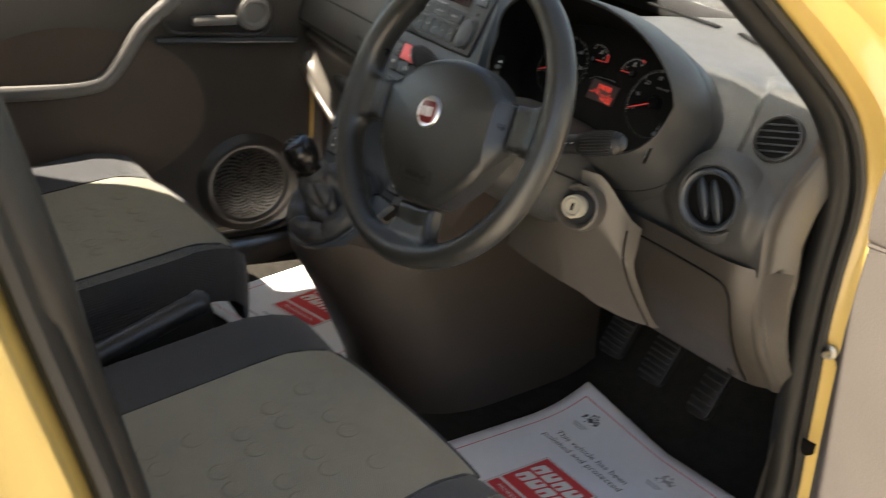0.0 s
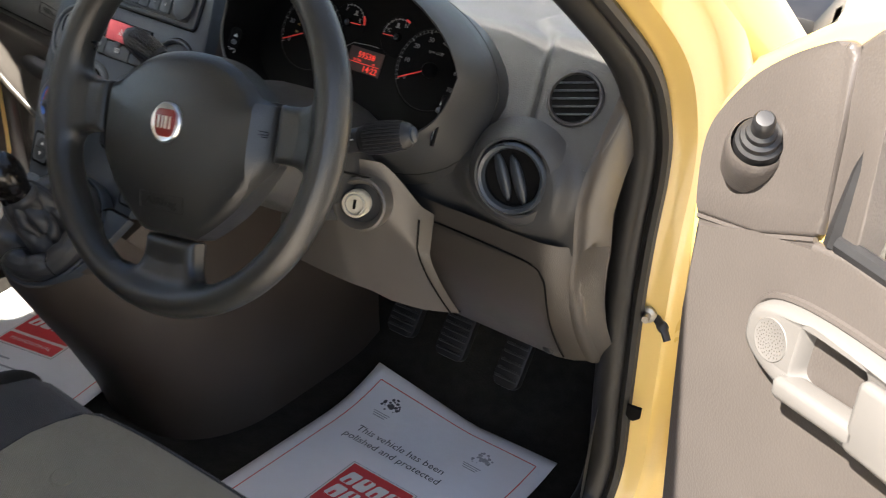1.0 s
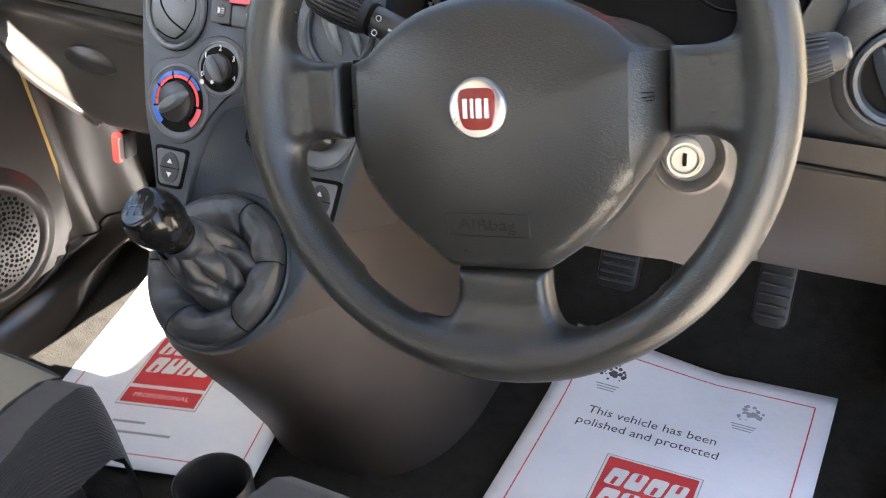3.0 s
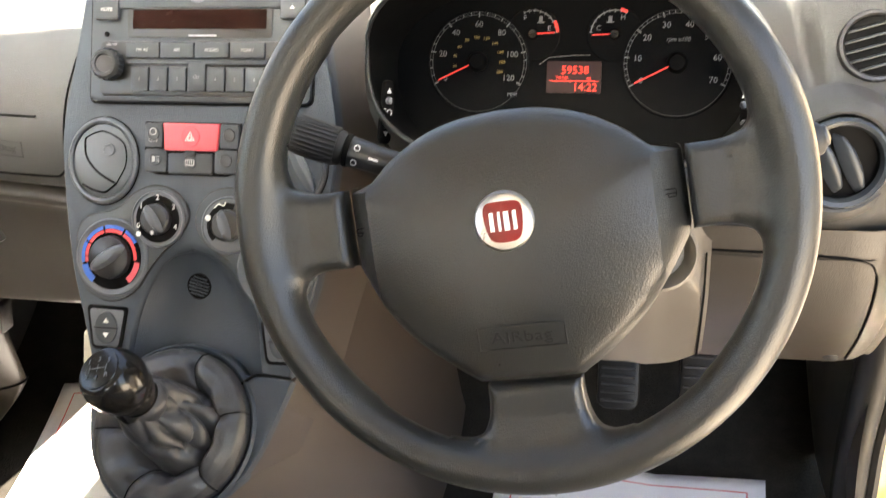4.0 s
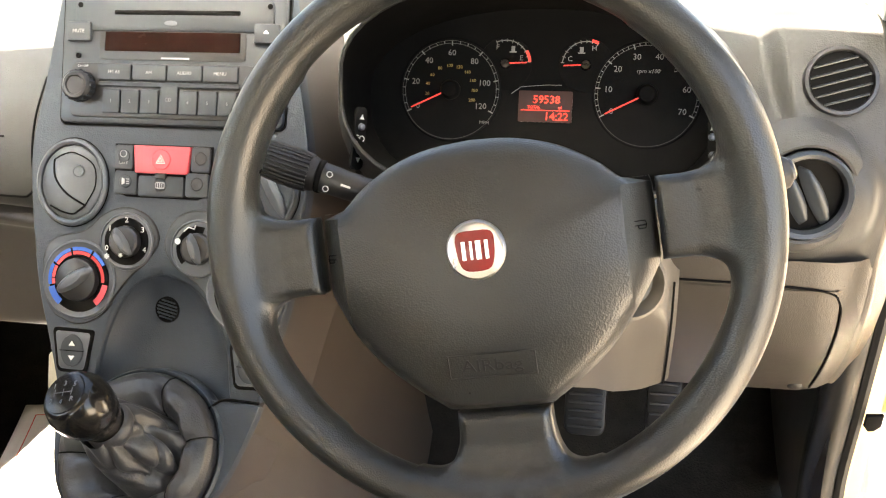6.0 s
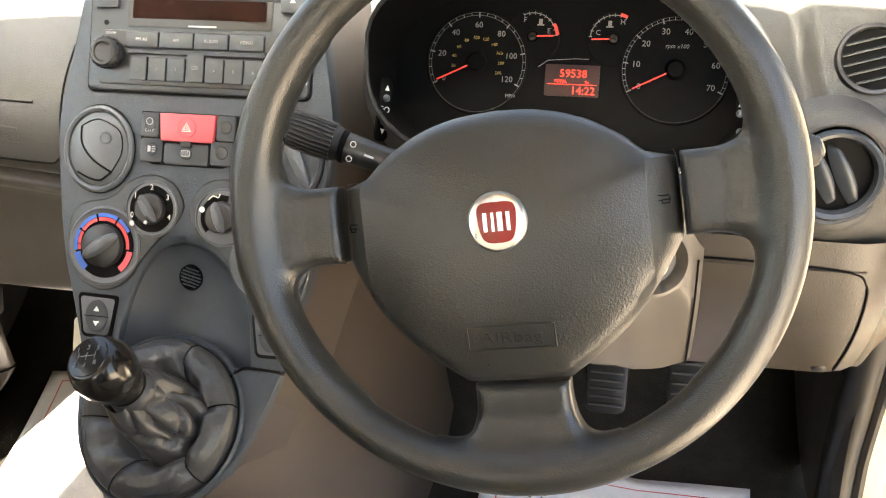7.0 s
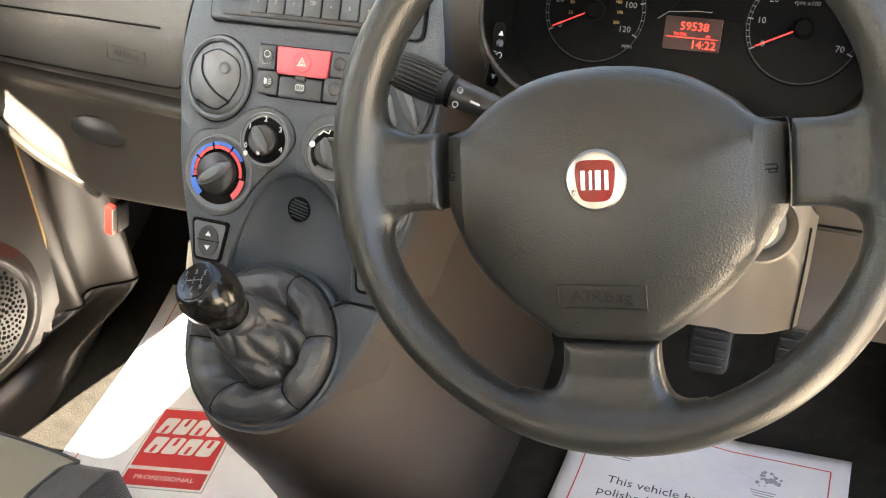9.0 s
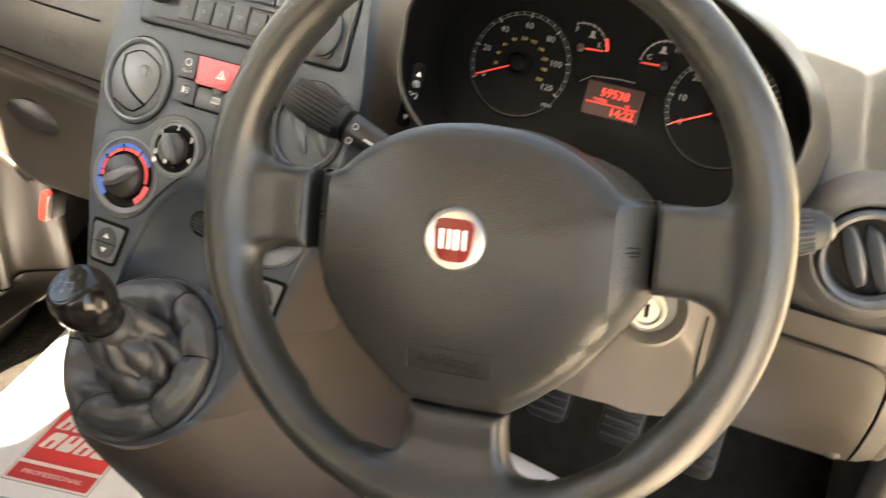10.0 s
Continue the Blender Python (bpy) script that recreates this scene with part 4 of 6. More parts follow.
part("maker_mark", box((0.026, 0.0014, 0.0004), (0.004, -0.0015, 0.0015)), GREYINK, radio, smooth=0)
part("emblem", lathe([(0, 0.0008), (0.006, 0.0004), (0.0058, 0)], 20, pose(-0.001, 0.0285, 0.0022), squash=(1, 0.36)), SATIN, radio)
for x, y in ((-0.086, 0.0435), (-0.086, -0.0005), (0.088, 0.0435), (0.088, -0.0005)):
    part("key_hole", lathe([(0, 0.0008), (0.0022, 0.0008), (0.0024, 0)], 12, pose(x, y, 0.0022)), RECESS, radio)


def button(name, w, h, x, y, parent, mat=SMOOTH, r=0.0012, z=0.004, deep=0.006, word="", size=0.0045, label=""):
    b = part(name, plate(round_rect(w, h, r, 0, 0, 2), deep, None, 0.0008), mat, parent, label)
    b.matrix_basis = pose(x, y, z)
    if word:
        text("lettering", word, size * 0.88, pose(0, 0, 0.0003), PRINT, b, 0.0001)
    return b


button("button", 0.022, 0.0165, -0.086, 0.0205, radio, word="MUTE", size=0.0050)
eject = button("button", 0.022, 0.0165, 0.086, 0.0205, radio)
part("arrow", plate([(-0.0025, 0), (0.0025, 0), (0, 0.003)], 0.0002, pose(0, 0, 0.0003)), WHITE, eject, smooth=0)
part("button_bed", plate(round_rect(0.185, 0.047, 0.006, 0, -0.030), 0.003, pose(0, 0, 0.0022), 0.001), DARK, radio)
for k, word in enumerate(["FM AS", "AM", "AUDIO", "MENU"]):
    button("button", 0.0315, 0.0135, -0.0505 + 0.0325 * k, -0.0145, radio, word=word, size=0.0048, z=0.0048)
for k, word in enumerate(["1", "2", "3", "CD", "4", "5", "6"]):
    button("button", 0.0165, 0.0205 + (0.004 if word == "CD" else 0), -0.0525 + 0.0178 * k, -0.0395 + (0.002 if word == "CD" else 0), radio, word=word, size=0.0050, z=0.0048)
part("strip", box((0.13, 0.0045, 0.003), (0.0, -0.0247, 0.003), bevel=0.0008, segments=1), SMOOTH, radio)
kn = part("volume_knob", lathe([(0.0135, 0), (0.013, 0.009), (0.011, 0.0115), (0.0085, 0.0118), (0.0078, 0.0105), (0, 0.0108)], 28), DARK, radio, "black ribbed volume knob")
kn.matrix_basis = pose(-0.0815, -0.0275, 0.003)
for k in range(18):
    a = 2 * math.pi * k / 18
    part("rib", box((0.0016, 0.0016, 0.008), (0.0132 * math.cos(a), 0.0132 * math.sin(a), 0.005), (0, 0, math.degrees(a))), SMOOTH, kn, smooth=0)
text("lettering", "ON-OFF", 0.0028, pose(-0.081, -0.0095, 0.0028), PRINT, radio, 0.0001)
rock = part("seek_rocker", lathe([(0, 0.006), (0.012, 0.0055), (0.0165, 0.003), (0.017, 0)], 30, squash=(0.95, 1.25)), SMOOTH, radio, "oval seek rocker")
rock.matrix_basis = pose(0.082, -0.031, 0.003)
for a in range(4):
    part("arrow", plate([(-0.002, 0), (0.002, 0), (0, 0.0022)], 0.0003, pose(0, 0, 0.0055, 0, 0, 90 * a) @ pose(0, 0.007, 0)), WHITE, rock, smooth=0)

# switch block with the hazard button
bank = thing("switch_bank", put(MF, -0.002, 0.066, 0.0), "switch block with a red hazard warning button", "switches")
part("bed", plate([(-0.0455, 0.0235), (0.0455, 0.0235), (0.0452, -0.005), (0.0425, -0.0185), (0.033, -0.0225), (-0.033, -0.0225), (-0.0425, -0.0185), (-0.0452, -0.005)], 0.004, pose(0, 0, 0.0014), 0.0010), RECESS, bank)
haz = part("hazard_button", plate([(-0.0265, 0.0225), (0.0265, 0.0225), (0.0245, -0.0015), (-0.0245, -0.0015)][::-1], 0.006, None, 0.002), PINKRED, bank, "red hazard warning button")
haz.matrix_basis = pose(0, 0, 0.0055)
part("dimple", lathe([(0, 0.0001), (0.006, 0.0004), (0.0085, 0.0006), (0.009, 0)], 26, pose(0, 0.0105, 0.0)), PINKRED, haz)
for r, mat, z in ((0.0052, WHITE, 0.0008), (0.0040, PINKRED, 0.0010), (0.0026, WHITE, 0.0012), (0.0016, PINKRED, 0.0014)):
    part("warning_triangle", plate([(r * math.cos(radians(a)), r * math.sin(radians(a))) for a in (90, 210, 330)], 0.0003, pose(0, 0.0098, z)), mat, haz, smooth=0)
part("catch", box((0.010, 0.005, 0.003), (0, -0.0035, 0.0045), bevel=0.0008), DARK, bank)
for x, y, w, h, k in ((-0.0355, 0.0117, 0.0170, 0.0215, 0), (0.0355, 0.0117, 0.0170, 0.0215, 1), (-0.0330, -0.0102, 0.0210, 0.0205, 2), (-0.0002, -0.0125, 0.0420, 0.0180, 3), (0.0330, -0.0102, 0.0210, 0.0205, 4)):
    b = button("button", w, h, x, y, bank, z=0.004, r=0.0022, label="grey push button")
    part("dimple", lathe([(0, 0.0001), (0.003, 0.0003), (0.0052, 0.0007), (0.0058, 0)], 20, pose(0, 0.001, 0)), DARK if k in (1, 4) else SMOOTH, b)
    if k == 0:
        text("lettering", "CITY", 0.0042, pose(0, -0.0048, 0.0004), PRINT, b, 0.0001)
        part("wheel_sign", lathe([(0.0026, 0), (0.0026, 0.0002), (0.0033, 0.0002), (0.0033, 0)], 20, pose(0, 0.003, 0.0008)), PRINT, b, smooth=0)
    if k == 2:
        part("lamp_sign", plate([(0, -0.003), (0.0028, -0.002), (0.0028, 0.002), (0, 0.003)], 0.0002, pose(-0.003, 0.001, 0.001)), PRINT, b, smooth=0)
        for j in range(3):
            part("lamp_sign", box((0.003, 0.0006, 0.0002), (0.0025, -0.001 + 0.002 * j, 0.001)), PRINT, b, smooth=0)
    if k == 3:
        part("screen_sign", plate(round_rect(0.0085, 0.0055, 0.001), 0.0002, pose(0, 0.001, 0.0009)), PRINT, b, smooth=0)
        part("screen_sign", plate(round_rect(0.0070, 0.0040, 0.001), 0.0002, pose(0, 0.001, 0.0012)), SMOOTH, b, smooth=0)
        for j in range(3):
            part("screen_sign", box((0.0006, 0.004, 0.0002), (-0.002 + 0.002 * j, 0.001, 0.0013)), PRINT, b, smooth=0)

# round air vents: a closed one and an open one
def air_vent(x, shut, label):
    v = thing("air_vent", put(MF, x, 0.054, 0.0), label, "air vent", group="console air vents")
    part("rim", lathe([(0.0345, -0.002), (0.0335, 0.004), (0.0315, 0.0055), (0.0295, 0.004), (0.029, -0.004)], 44, None, (1, 1.13)), SATIN if shut else SMOOTH, v)
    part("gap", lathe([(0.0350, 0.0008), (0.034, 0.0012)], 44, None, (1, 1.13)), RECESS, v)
    # Flat disc with the shade inside the vent put into its black.
    part("bore_shade", lathe([(0, -0.004), (0.0295, -0.004)], 36, None, (1, 1.13)), RECESS, v)
    if shut:
        flap = part("flap", lathe([(0, 0.0085), (0.012, 0.008), (0.022, 0.006), (0.0285, 0.0025), (0.029, -0.002)], 40, None, (1, 1.13)), SATIN, v, "closed vent flap")
        def on_flap(x, y):
            r = math.hypot(x, y / 1.13)
            return (x, y, 0.0004 + np.interp(r, [0, 0.012, 0.022, 0.0285], [0.0085, 0.008, 0.006, 0.0025]))

        leaf = [(-0.54, 0.60), (-0.20, 0.76), (0.15, 0.79), (0.73, 0.50), (0.84, -0.08), (0.54, -0.62)]
        back = [(-0.54, 0.60), (-0.46, 0.13), (-0.08, -0.29), (0.54, -0.62)]
        foot = [(-0.66, -0.66), (-0.2, -0.82), (0.12, -0.86), (0.30, -0.78), (0.54, -0.62)]
        for line, wide in ((leaf, 0.0006), (back, 0.0009), (foot, 0.0009)):
            part("seam", sweep([on_flap(0.0285 * x, 0.0322 * y) for x, y in smooth_line(line, 5)], wide, 5), RECESS, flap)
        part("thumb_dent", lathe([(0, 0.0002), (0.0035, 0.0006), (0.0050, 0.0012), (0.0058, 0)], 20, pose(0.009, 0.0095, 0.0072)), SATIN, flap)
    else:
        for dx in (-0.010, 0.010):
            part("vane", lathe([(0, 0.007), (0.5, 0.006), (0.85, 0.002), (1.0, -0.006)], 22, pose(dx, 0, 0.0, 0, 35, 30) @ Matrix.Diagonal((0.0058, 0.029, 1, 1))), SATIN, v)
    return v


air_vent(-0.0865, True, "closed round grey air vent in the console")
air_vent(0.0885, False, "open round air vent with two vanes")

# heater dials
def heater_dial(x, y, r, label, kind, turn):
    d = thing("heater_dial", put(MF, x, y, 0.0), label, "heater control", group="heater dials")
    part("surround", lathe([(r * 1.10, -0.001), (r * 1.07, 0.0028), (r * 1.02, 0.0036), (r * 0.98, 0.0026), (0, 0.0026)], 44), SATIN, d, "satin grey ring")
    if kind == "air":
        arc("track", r * 0.69, 72, 225, r * 0.28, RECESS, d, 0, 0, 26, z=0.0036)
    else:
        part("track", lathe([(r * 0.88, 0.0028), (r * 0.87, 0.0034), (r * 0.50, 0.0034), (r * 0.5, 0.0028)], 40), RECESS, d)
    k = part("knob", lathe([(r * 0.60, 0.002), (r * 0.57, 0.009), (r * 0.50, 0.0105), (0, 0.0108)], 34), DARK, d, "dark turning knob")
    grip = lathe([(0, 0.0085), (0.6, 0.0078), (0.9, 0.004), (1.0, 0.0)], 26, pose(0, 0, 0.0095, 0, 0, turn) @ Matrix.Diagonal((r * 0.20, r * 0.60, 1, 1)))
    part("grip", grip, SATIN, k, "raised finger grip")
    a = radians(turn + 90)
    part("pointer", lathe([(0, 0.0006), (r * 0.05, 0.0004), (r * 0.06, 0)], 10, pose(r * 0.46 * math.cos(a), r * 0.46 * math.sin(a), 0.0135)), WHITE, k, smooth=0)
    if kind == "temperature":
        for a0, a1, mat in ((196, 232, BLUE), (152, 192, BLUE), (108, 148, BLUE), (64, 104, BLUE), (30, 60, BLUE)):
            w = 0.006 if a0 > 190 else 0.0032
            arc("blue_band", r * (0.81 if a0 > 190 else 0.835), a0, a1, w, mat, d, 0, 0, 12, z=0.0042)
        for a0, a1 in ((180, 192), (152, 178), (108, 148), (64, 104), (-4, 60), (-50, -8)):
            w = 0.0055 if a0 < -40 else 0.0030
            arc("red_band", r * (0.80 if a0 < -40 else 0.725), a0, a1, w, RED if a0 > -40 else PINKRED, d, 0, 0, 12, z=0.0044)
    if kind == "fan":
        for j, word in enumerate("01234"):
            a = radians(200 - 55 * j)
            text("numeral", word, 0.0068, pose(r * 0.80 * math.cos(a), r * 0.80 * math.sin(a), 0.0042), WHITE, d, 0.0001)
        for j in range(4):
            a = radians(45 * j)
            part("fan_sign", box((0.005, 0.0010, 0.0002), (-r * 0.74, -r * 0.58, 0.0042), (0, 0, 45 * j)), WHITE, d, smooth=0)
            part("frost_sign", box((0.004, 0.0006, 0.0002), (0, -r * 0.50, 0.0125), (0, 0, 45 * j)), WHITE, d, smooth=0)
    if kind == "air":
        part("air_sign", lathe([(0, 0.0003), (0.0026, 0.0002), (0.0027, 0)], 16, pose(-r * 0.78, r * 0.25, 0.0042)), WHITE, d, smooth=0)
        part("air_sign", sweep([(-r * 0.55, r * 0.62, 0.0042), (-r * 0.38, r * 0.78, 0.0042), (-r * 0.15, r * 0.72, 0.0042), (-r * 0.1, r * 0.86, 0.0042)], 0.0006, 6), WHITE, d)
    return d


heater_dial(-0.0755, -0.031, 0.0325, "temperature dial with blue and red bands", "temperature", 125)
heater_dial(-0.032, 0.0045, 0.0235, "blower dial numbered nought to four", "fan", 35)
heater_dial(0.0345, 0.0015, 0.0235, "recirculation dial with white signs", "air", 20)
heater_dial(0.0785, -0.034, 0.0325, "air direction dial with white signs", "air", 60)
# hood line that joins the dials on each side
for sx in (-1, 1):
    low = [(0.0035, 0.006), (0.0095, -0.0104), (0.0221, -0.0206), (0.0381, -0.0305), (0.0474, -0.0439), (0.055, -0.0535), (0.064, -0.0615), (0.079, -0.0705)] if sx > 0 else [(0.0035, 0.008), (0.0140, -0.0117), (0.0271, -0.0238), (0.0405, -0.041), (0.0500, -0.0565), (0.0640, -0.0665), (0.078, -0.0695), (0.0907, -0.0655)]
    blob = smooth_line([(sx * x, y) for x, y in [(0.1105, -0.012), (0.100, 0.004), (0.078, 0.0095), (0.066, 0.016), (0.056, 0.026), (0.036, 0.0335), (0.014, 0.027)] + low + [(0.0995, -0.0605), (0.1085, -0.044)]], 4, True)
    part("dial_border", sweep([(x, y, 0.0002) for x, y in blob], 0.0012, 8, True), EMBOSS, console)
    part("dial_plate", plate(blob[::-1] if sx > 0 else blob, 0.002, pose(0, 0, 0.0018), 0.0008), SMOOTH, console, "satin grey plate round the heater dials")
# window switches
def rounded(points, r):
    """A convex outline with its corners rounded."""
    q = [Vector(p) for p in points]
    line = []
    for k, p in enumerate(q):
        a, b = (q[k - 1] - p).normalized() * r, (q[(k + 1) % len(q)] - p).normalized() * r
        line += [tuple(p + a * (1 - t) ** 2 + b * t ** 2) for t in (0, 0.25, 0.5, 0.75, 1)]
    return line


for sx in (-1, 1):
    wsw = thing("window_switch", put(MF, -0.079 if sx < 0 else 0.0865, -0.0940 if sx < 0 else -0.0965, 0.0), "grey electric window rocker switch with two arrows", "switch", group="window switches")
    sh = [(-sx * x, y) for x, y in ((-0.0182, 0.0182), (0.0182, 0.0175), (0.0125, -0.0178), (-0.0128, -0.0174))]
    sh = sh if sx > 0 else sh[::-1]
    part("bed", plate(rounded([(x * 1.10, y * 1.10) for x, y in sh], 0.0042), 0.004, pose(0, 0, 0.0022), 0.0010), RECESS, wsw, "black raised rim")
    face = part("face", plate(rounded([(x * 0.93, y * 0.93) for x, y in sh], 0.0034), 0.004, pose(0, 0, 0.0028), 0.0006), SATIN, wsw, "grey switch plate")
    rk = part("rocker", lathe([(0, 0.0030), (0.55, 0.0033), (0.86, 0.0040), (0.95, 0.0038), (1.0, 0.0020)], 40, Matrix.Diagonal((0.0112, 0.0148, 1, 1))), SMOOTH, wsw, "oval two-way rocker")
    part("groove", box((0.0232, 0.0007, 0.0010), (0, 0, 0.0036)), RECESS, rk, smooth=0)
    for f in (1, -1):
        part("arrow", plate([(-0.0030, -0.0018), (0.0030, -0.0018), (0, 0.0026)], 0.0003, pose(0, 0.0062 * f, 0.0041, 0, 0, 0 if f > 0 else 180)), WHITE, rk, smooth=0)
part("seam", sweep(smooth_line([(0.0515, -0.1345, 0.003), (0.0570, -0.1300, 0.003), (0.0640, -0.1262, 0.001), (0.080, -0.1262, 0.001), (0.0955, -0.1270, 0.0005)], 4), 0.0013, 6), RECESS, console)

# gear lever with its gaiter
KNOB = Vector((-0.015, 0.028, 0.793))
gear = thing("gear_lever", MB, "five-speed gear lever with black knob and leatherette gaiter", "gear lever")
part("collar_ring", lathe([(0.0765, -0.020), (0.0755, -0.008), (0.0740, -0.0030), (0.0722, -0.0015), (0.0700, -0.0030), (0.0690, -0.008)], 56, None, (1, 1.03)), CONSOLE, gear, "raised gaiter ring")
axis_l = MB.inverted() @ KNOB
SEAMS = [radians(v) for v in (14, 72, 186, 248, 318)]
rings = []
for k in range(64):
    s = k / 63
    knots = [0, 0.05, 0.14, 0.25, 0.36, 0.45, 0.52, 0.60, 0.72, 0.86, 1]
    h = np.interp(s, knots, [-0.006, 0.005, 0.0135, 0.0190, 0.0205, 0.0155, 0.006, 0.012, 0.030, 0.050, 0.072])
    r = np.interp(s, knots, [0.0685, 0.0682, 0.0650, 0.0580, 0.0480, 0.0390, 0.0345, 0.0315, 0.0285, 0.0245, 0.0185])
    lean = min(1.0, max(0.0, (s - 0.30) / 0.25))
    cx, cy = [lean * (o + (e - o) * max(0.0, h - 0.007) / (axis_l.z - 0.007)) for o, e in ((0.017, axis_l.x), (-0.004, axis_l.y))]
    neck = min(1.0, max(0.0, (s - 0.47) / 0.10)) * (1 - 0.75 * max(0, s - 0.86) / 0.14)
    ring = []
    for j in range(120):
        a = 2 * math.pi * j / 120
        near = min(abs((a - q + math.pi) % (2 * math.pi) - math.pi) for q in SEAMS)
        tuck = 0.0060 * math.exp(-(near / 0.07) ** 2) * math.exp(-((s - 0.34) / 0.16) ** 2)
        puff = 0.0035 * math.exp(-((near - 0.28) / 0.16) ** 2) * math.exp(-((s - 0.34) / 0.12) ** 2)
        c, d = math.cos(a), math.sin(a)
        # slack leather gathered round the neck: broad bulges parted by sharp creases
        pleat = 1 - abs(2.2 * noise.noise((0.75 * c + 3, 0.75 * d, 2.2 * s + 0.8 * c)))
        cross = 1 - abs(2.2 * noise.noise((0.55 * c + 9, 0.55 * d - 4, 4.6 * s - 0.8 * d)))
        wav = neck * (0.0060 * noise.noise((0.8 * c + 5, 0.8 * d, 2.5 * s)) - 0.0085 * max(0, pleat) ** 4 - 0.0075 * max(0, cross) ** 4 + 0.0035)
        if 0.06 < s < 0.55:
            wav += 0.0024 * noise.noise((2.2 * c, 2.2 * d, 4 * s))
        ring.append((cx + (r + wav) * c, cy + 1.03 * (r + wav) * d, h - tuck + puff + 0.3 * wav))
    rings.append(ring)
gaiter = part("gaiter", loft(rings, True, False), LEATHER, gear, "creased grey leatherette gaiter", smooth=70)
for a in SEAMS:
    j = int(round(a / (2 * math.pi) * 120)) % 120
    part("stitch_seam", sweep([Vector(ring[j]) + Vector((0, 0, 0.0002)) for ring in rings[1:33]], 0.0007, 5), RECESS, gaiter)
# the knob: egg-shaped along the lever
ax = (KNOB - Vector((0.024, 0.078, 0.716))).normalized()
MKN = MB.inverted() @ frame_of(KNOB - ax * 0.048, (1, 0, 0.25), ax.cross(Vector((1, 0, 0.25))))
part("knob", lathe([(0, -0.004), (0.0155, -0.004), (0.0165, 0.002), (0.0165, 0.006), (0.0195, 0.012), (0.0235, 0.022), (0.0255, 0.032), (0.0250, 0.042), (0.0215, 0.051), (0.0185, 0.0545), (0.0175, 0.0548), (0, 0.0565)], 40, MKN), GLOSS, gear, "glossy black gear knob")
part("collar", lathe([(0.0150, -0.014), (0.0185, -0.010), (0.0200, -0.004), (0.0192, 0.001), (0.0172, 0.003), (0.0160, 0.002)], 32, MKN), LEATHER, gear, "gathered collar under the knob")
disc = part("shift_plate", lathe([(0, 0.0575), (0.0165, 0.0558), (0.0172, 0.0545)], 32, MKN), GLOSS, gear, "shift pattern plate")
for word, x, y in (("1", -0.009, 0.006), ("3", 0.0, 0.0075), ("5", 0.009, 0.006), ("2", -0.009, -0.0065), ("4", 0.0, -0.008), ("R", 0.009, -0.0065)):
    text("numeral", word, 0.0058, MKN @ pose(x, y, 0.0574), SATIN, disc, 0.0002)
part("pattern", box((0.0165, 0.0005, 0.0004), (0, 0, 0.0575)), SATIN, disc, smooth=0).matrix_basis = MKN
for x in (-0.0075, 0, 0.0075):
    part("pattern", box((0.0005, 0.006, 0.0004), (x, 0, 0.0574)), SATIN, disc, smooth=0).matrix_basis = MKN

# ---- steering wheel ----
TILT = 20.0
PHI = 10.2
MW = frame_of((0.3117, -0.001, 0.9515), (1, -0.035, 0), (0, math.sin(radians(TILT)), math.cos(radians(TILT)))) @ pose(0, 0, 0, 0, 0, PHI)
wheel = thing("steering_wheel", MW, "three-spoke grained dark grey steering wheel with an airbag pad", "steering wheel")


def skinned(field, low, high, step):
    """The smooth closed skin round the places where field(x, y, z) is below nought."""
    axes = [np.arange(a, b + step, step) for a, b in zip(low, high)]
    f = field(*np.meshgrid(*axes, indexing="ij"))
    inside = f < 0
    nx, ny, nz = [len(a) - 1 for a in axes]
    count = sum(inside[i:i + nx, j:j + ny, k:k + nz].astype(int) for i in (0, 1) for j in (0, 1) for k in (0, 1))
    cells = (count > 0) & (count < 8)
    index = -np.ones(cells.shape, int)
    index[cells] = np.arange(cells.sum())
    p = np.argwhere(cells) * step + np.array(low) + step / 2
    e = 1e-4
    for _ in range(6):
        v = field(*p.T)
        g = np.stack([(field(*(p + d).T) - field(*(p - d).T)) / (2 * e) for d in np.eye(3) * e], 1)
        p = p - np.clip(v / np.maximum((g ** 2).sum(1), 0.05), -step, step)[:, None] * g
    quads = []
    for axis in range(3):
        o, u = [(1, 2), (2, 0), (0, 1)][axis]
        cut = [slice(1, -1)] * 3
        cut[axis] = slice(0, -1)
        nxt = list(cut)
        nxt[axis] = slice(1, None)
        a, b = inside[tuple(cut)], inside[tuple(nxt)]
        for flip, mask in ((False, a & ~b), (True, ~a & b)):
            c = np.argwhere(mask)
            c[:, [o, u]] += 1
            ring = []
            for do, du in ((0, 0), (-1, 0), (-1, -1), (0, -1)):
                q = c.copy()
                q[:, o] += do
                q[:, u] += du
                ring.append(index[tuple(q.T)])
            quads.append(np.stack(ring[::-1] if flip else ring, 1))
    me = bpy.data.meshes.new("skin")
    me.from_pydata(p.tolist(), [], np.concatenate(quads).tolist())
    bm = bmesh.new()
    bm.from_mesh(me)
    bpy.data.meshes.remove(me)
    return bm


def merged(a, b, k):
    h = np.clip(0.5 + 0.5 * (b - a) / k, 0, 1)
    return b + (a - b) * h - k * h * (1 - h)


RIM_R, RIM_A, RIM_B, RIM_Y, RIM_Z = 0.1702, 0.0138, 0.0168, 0.007, -0.021


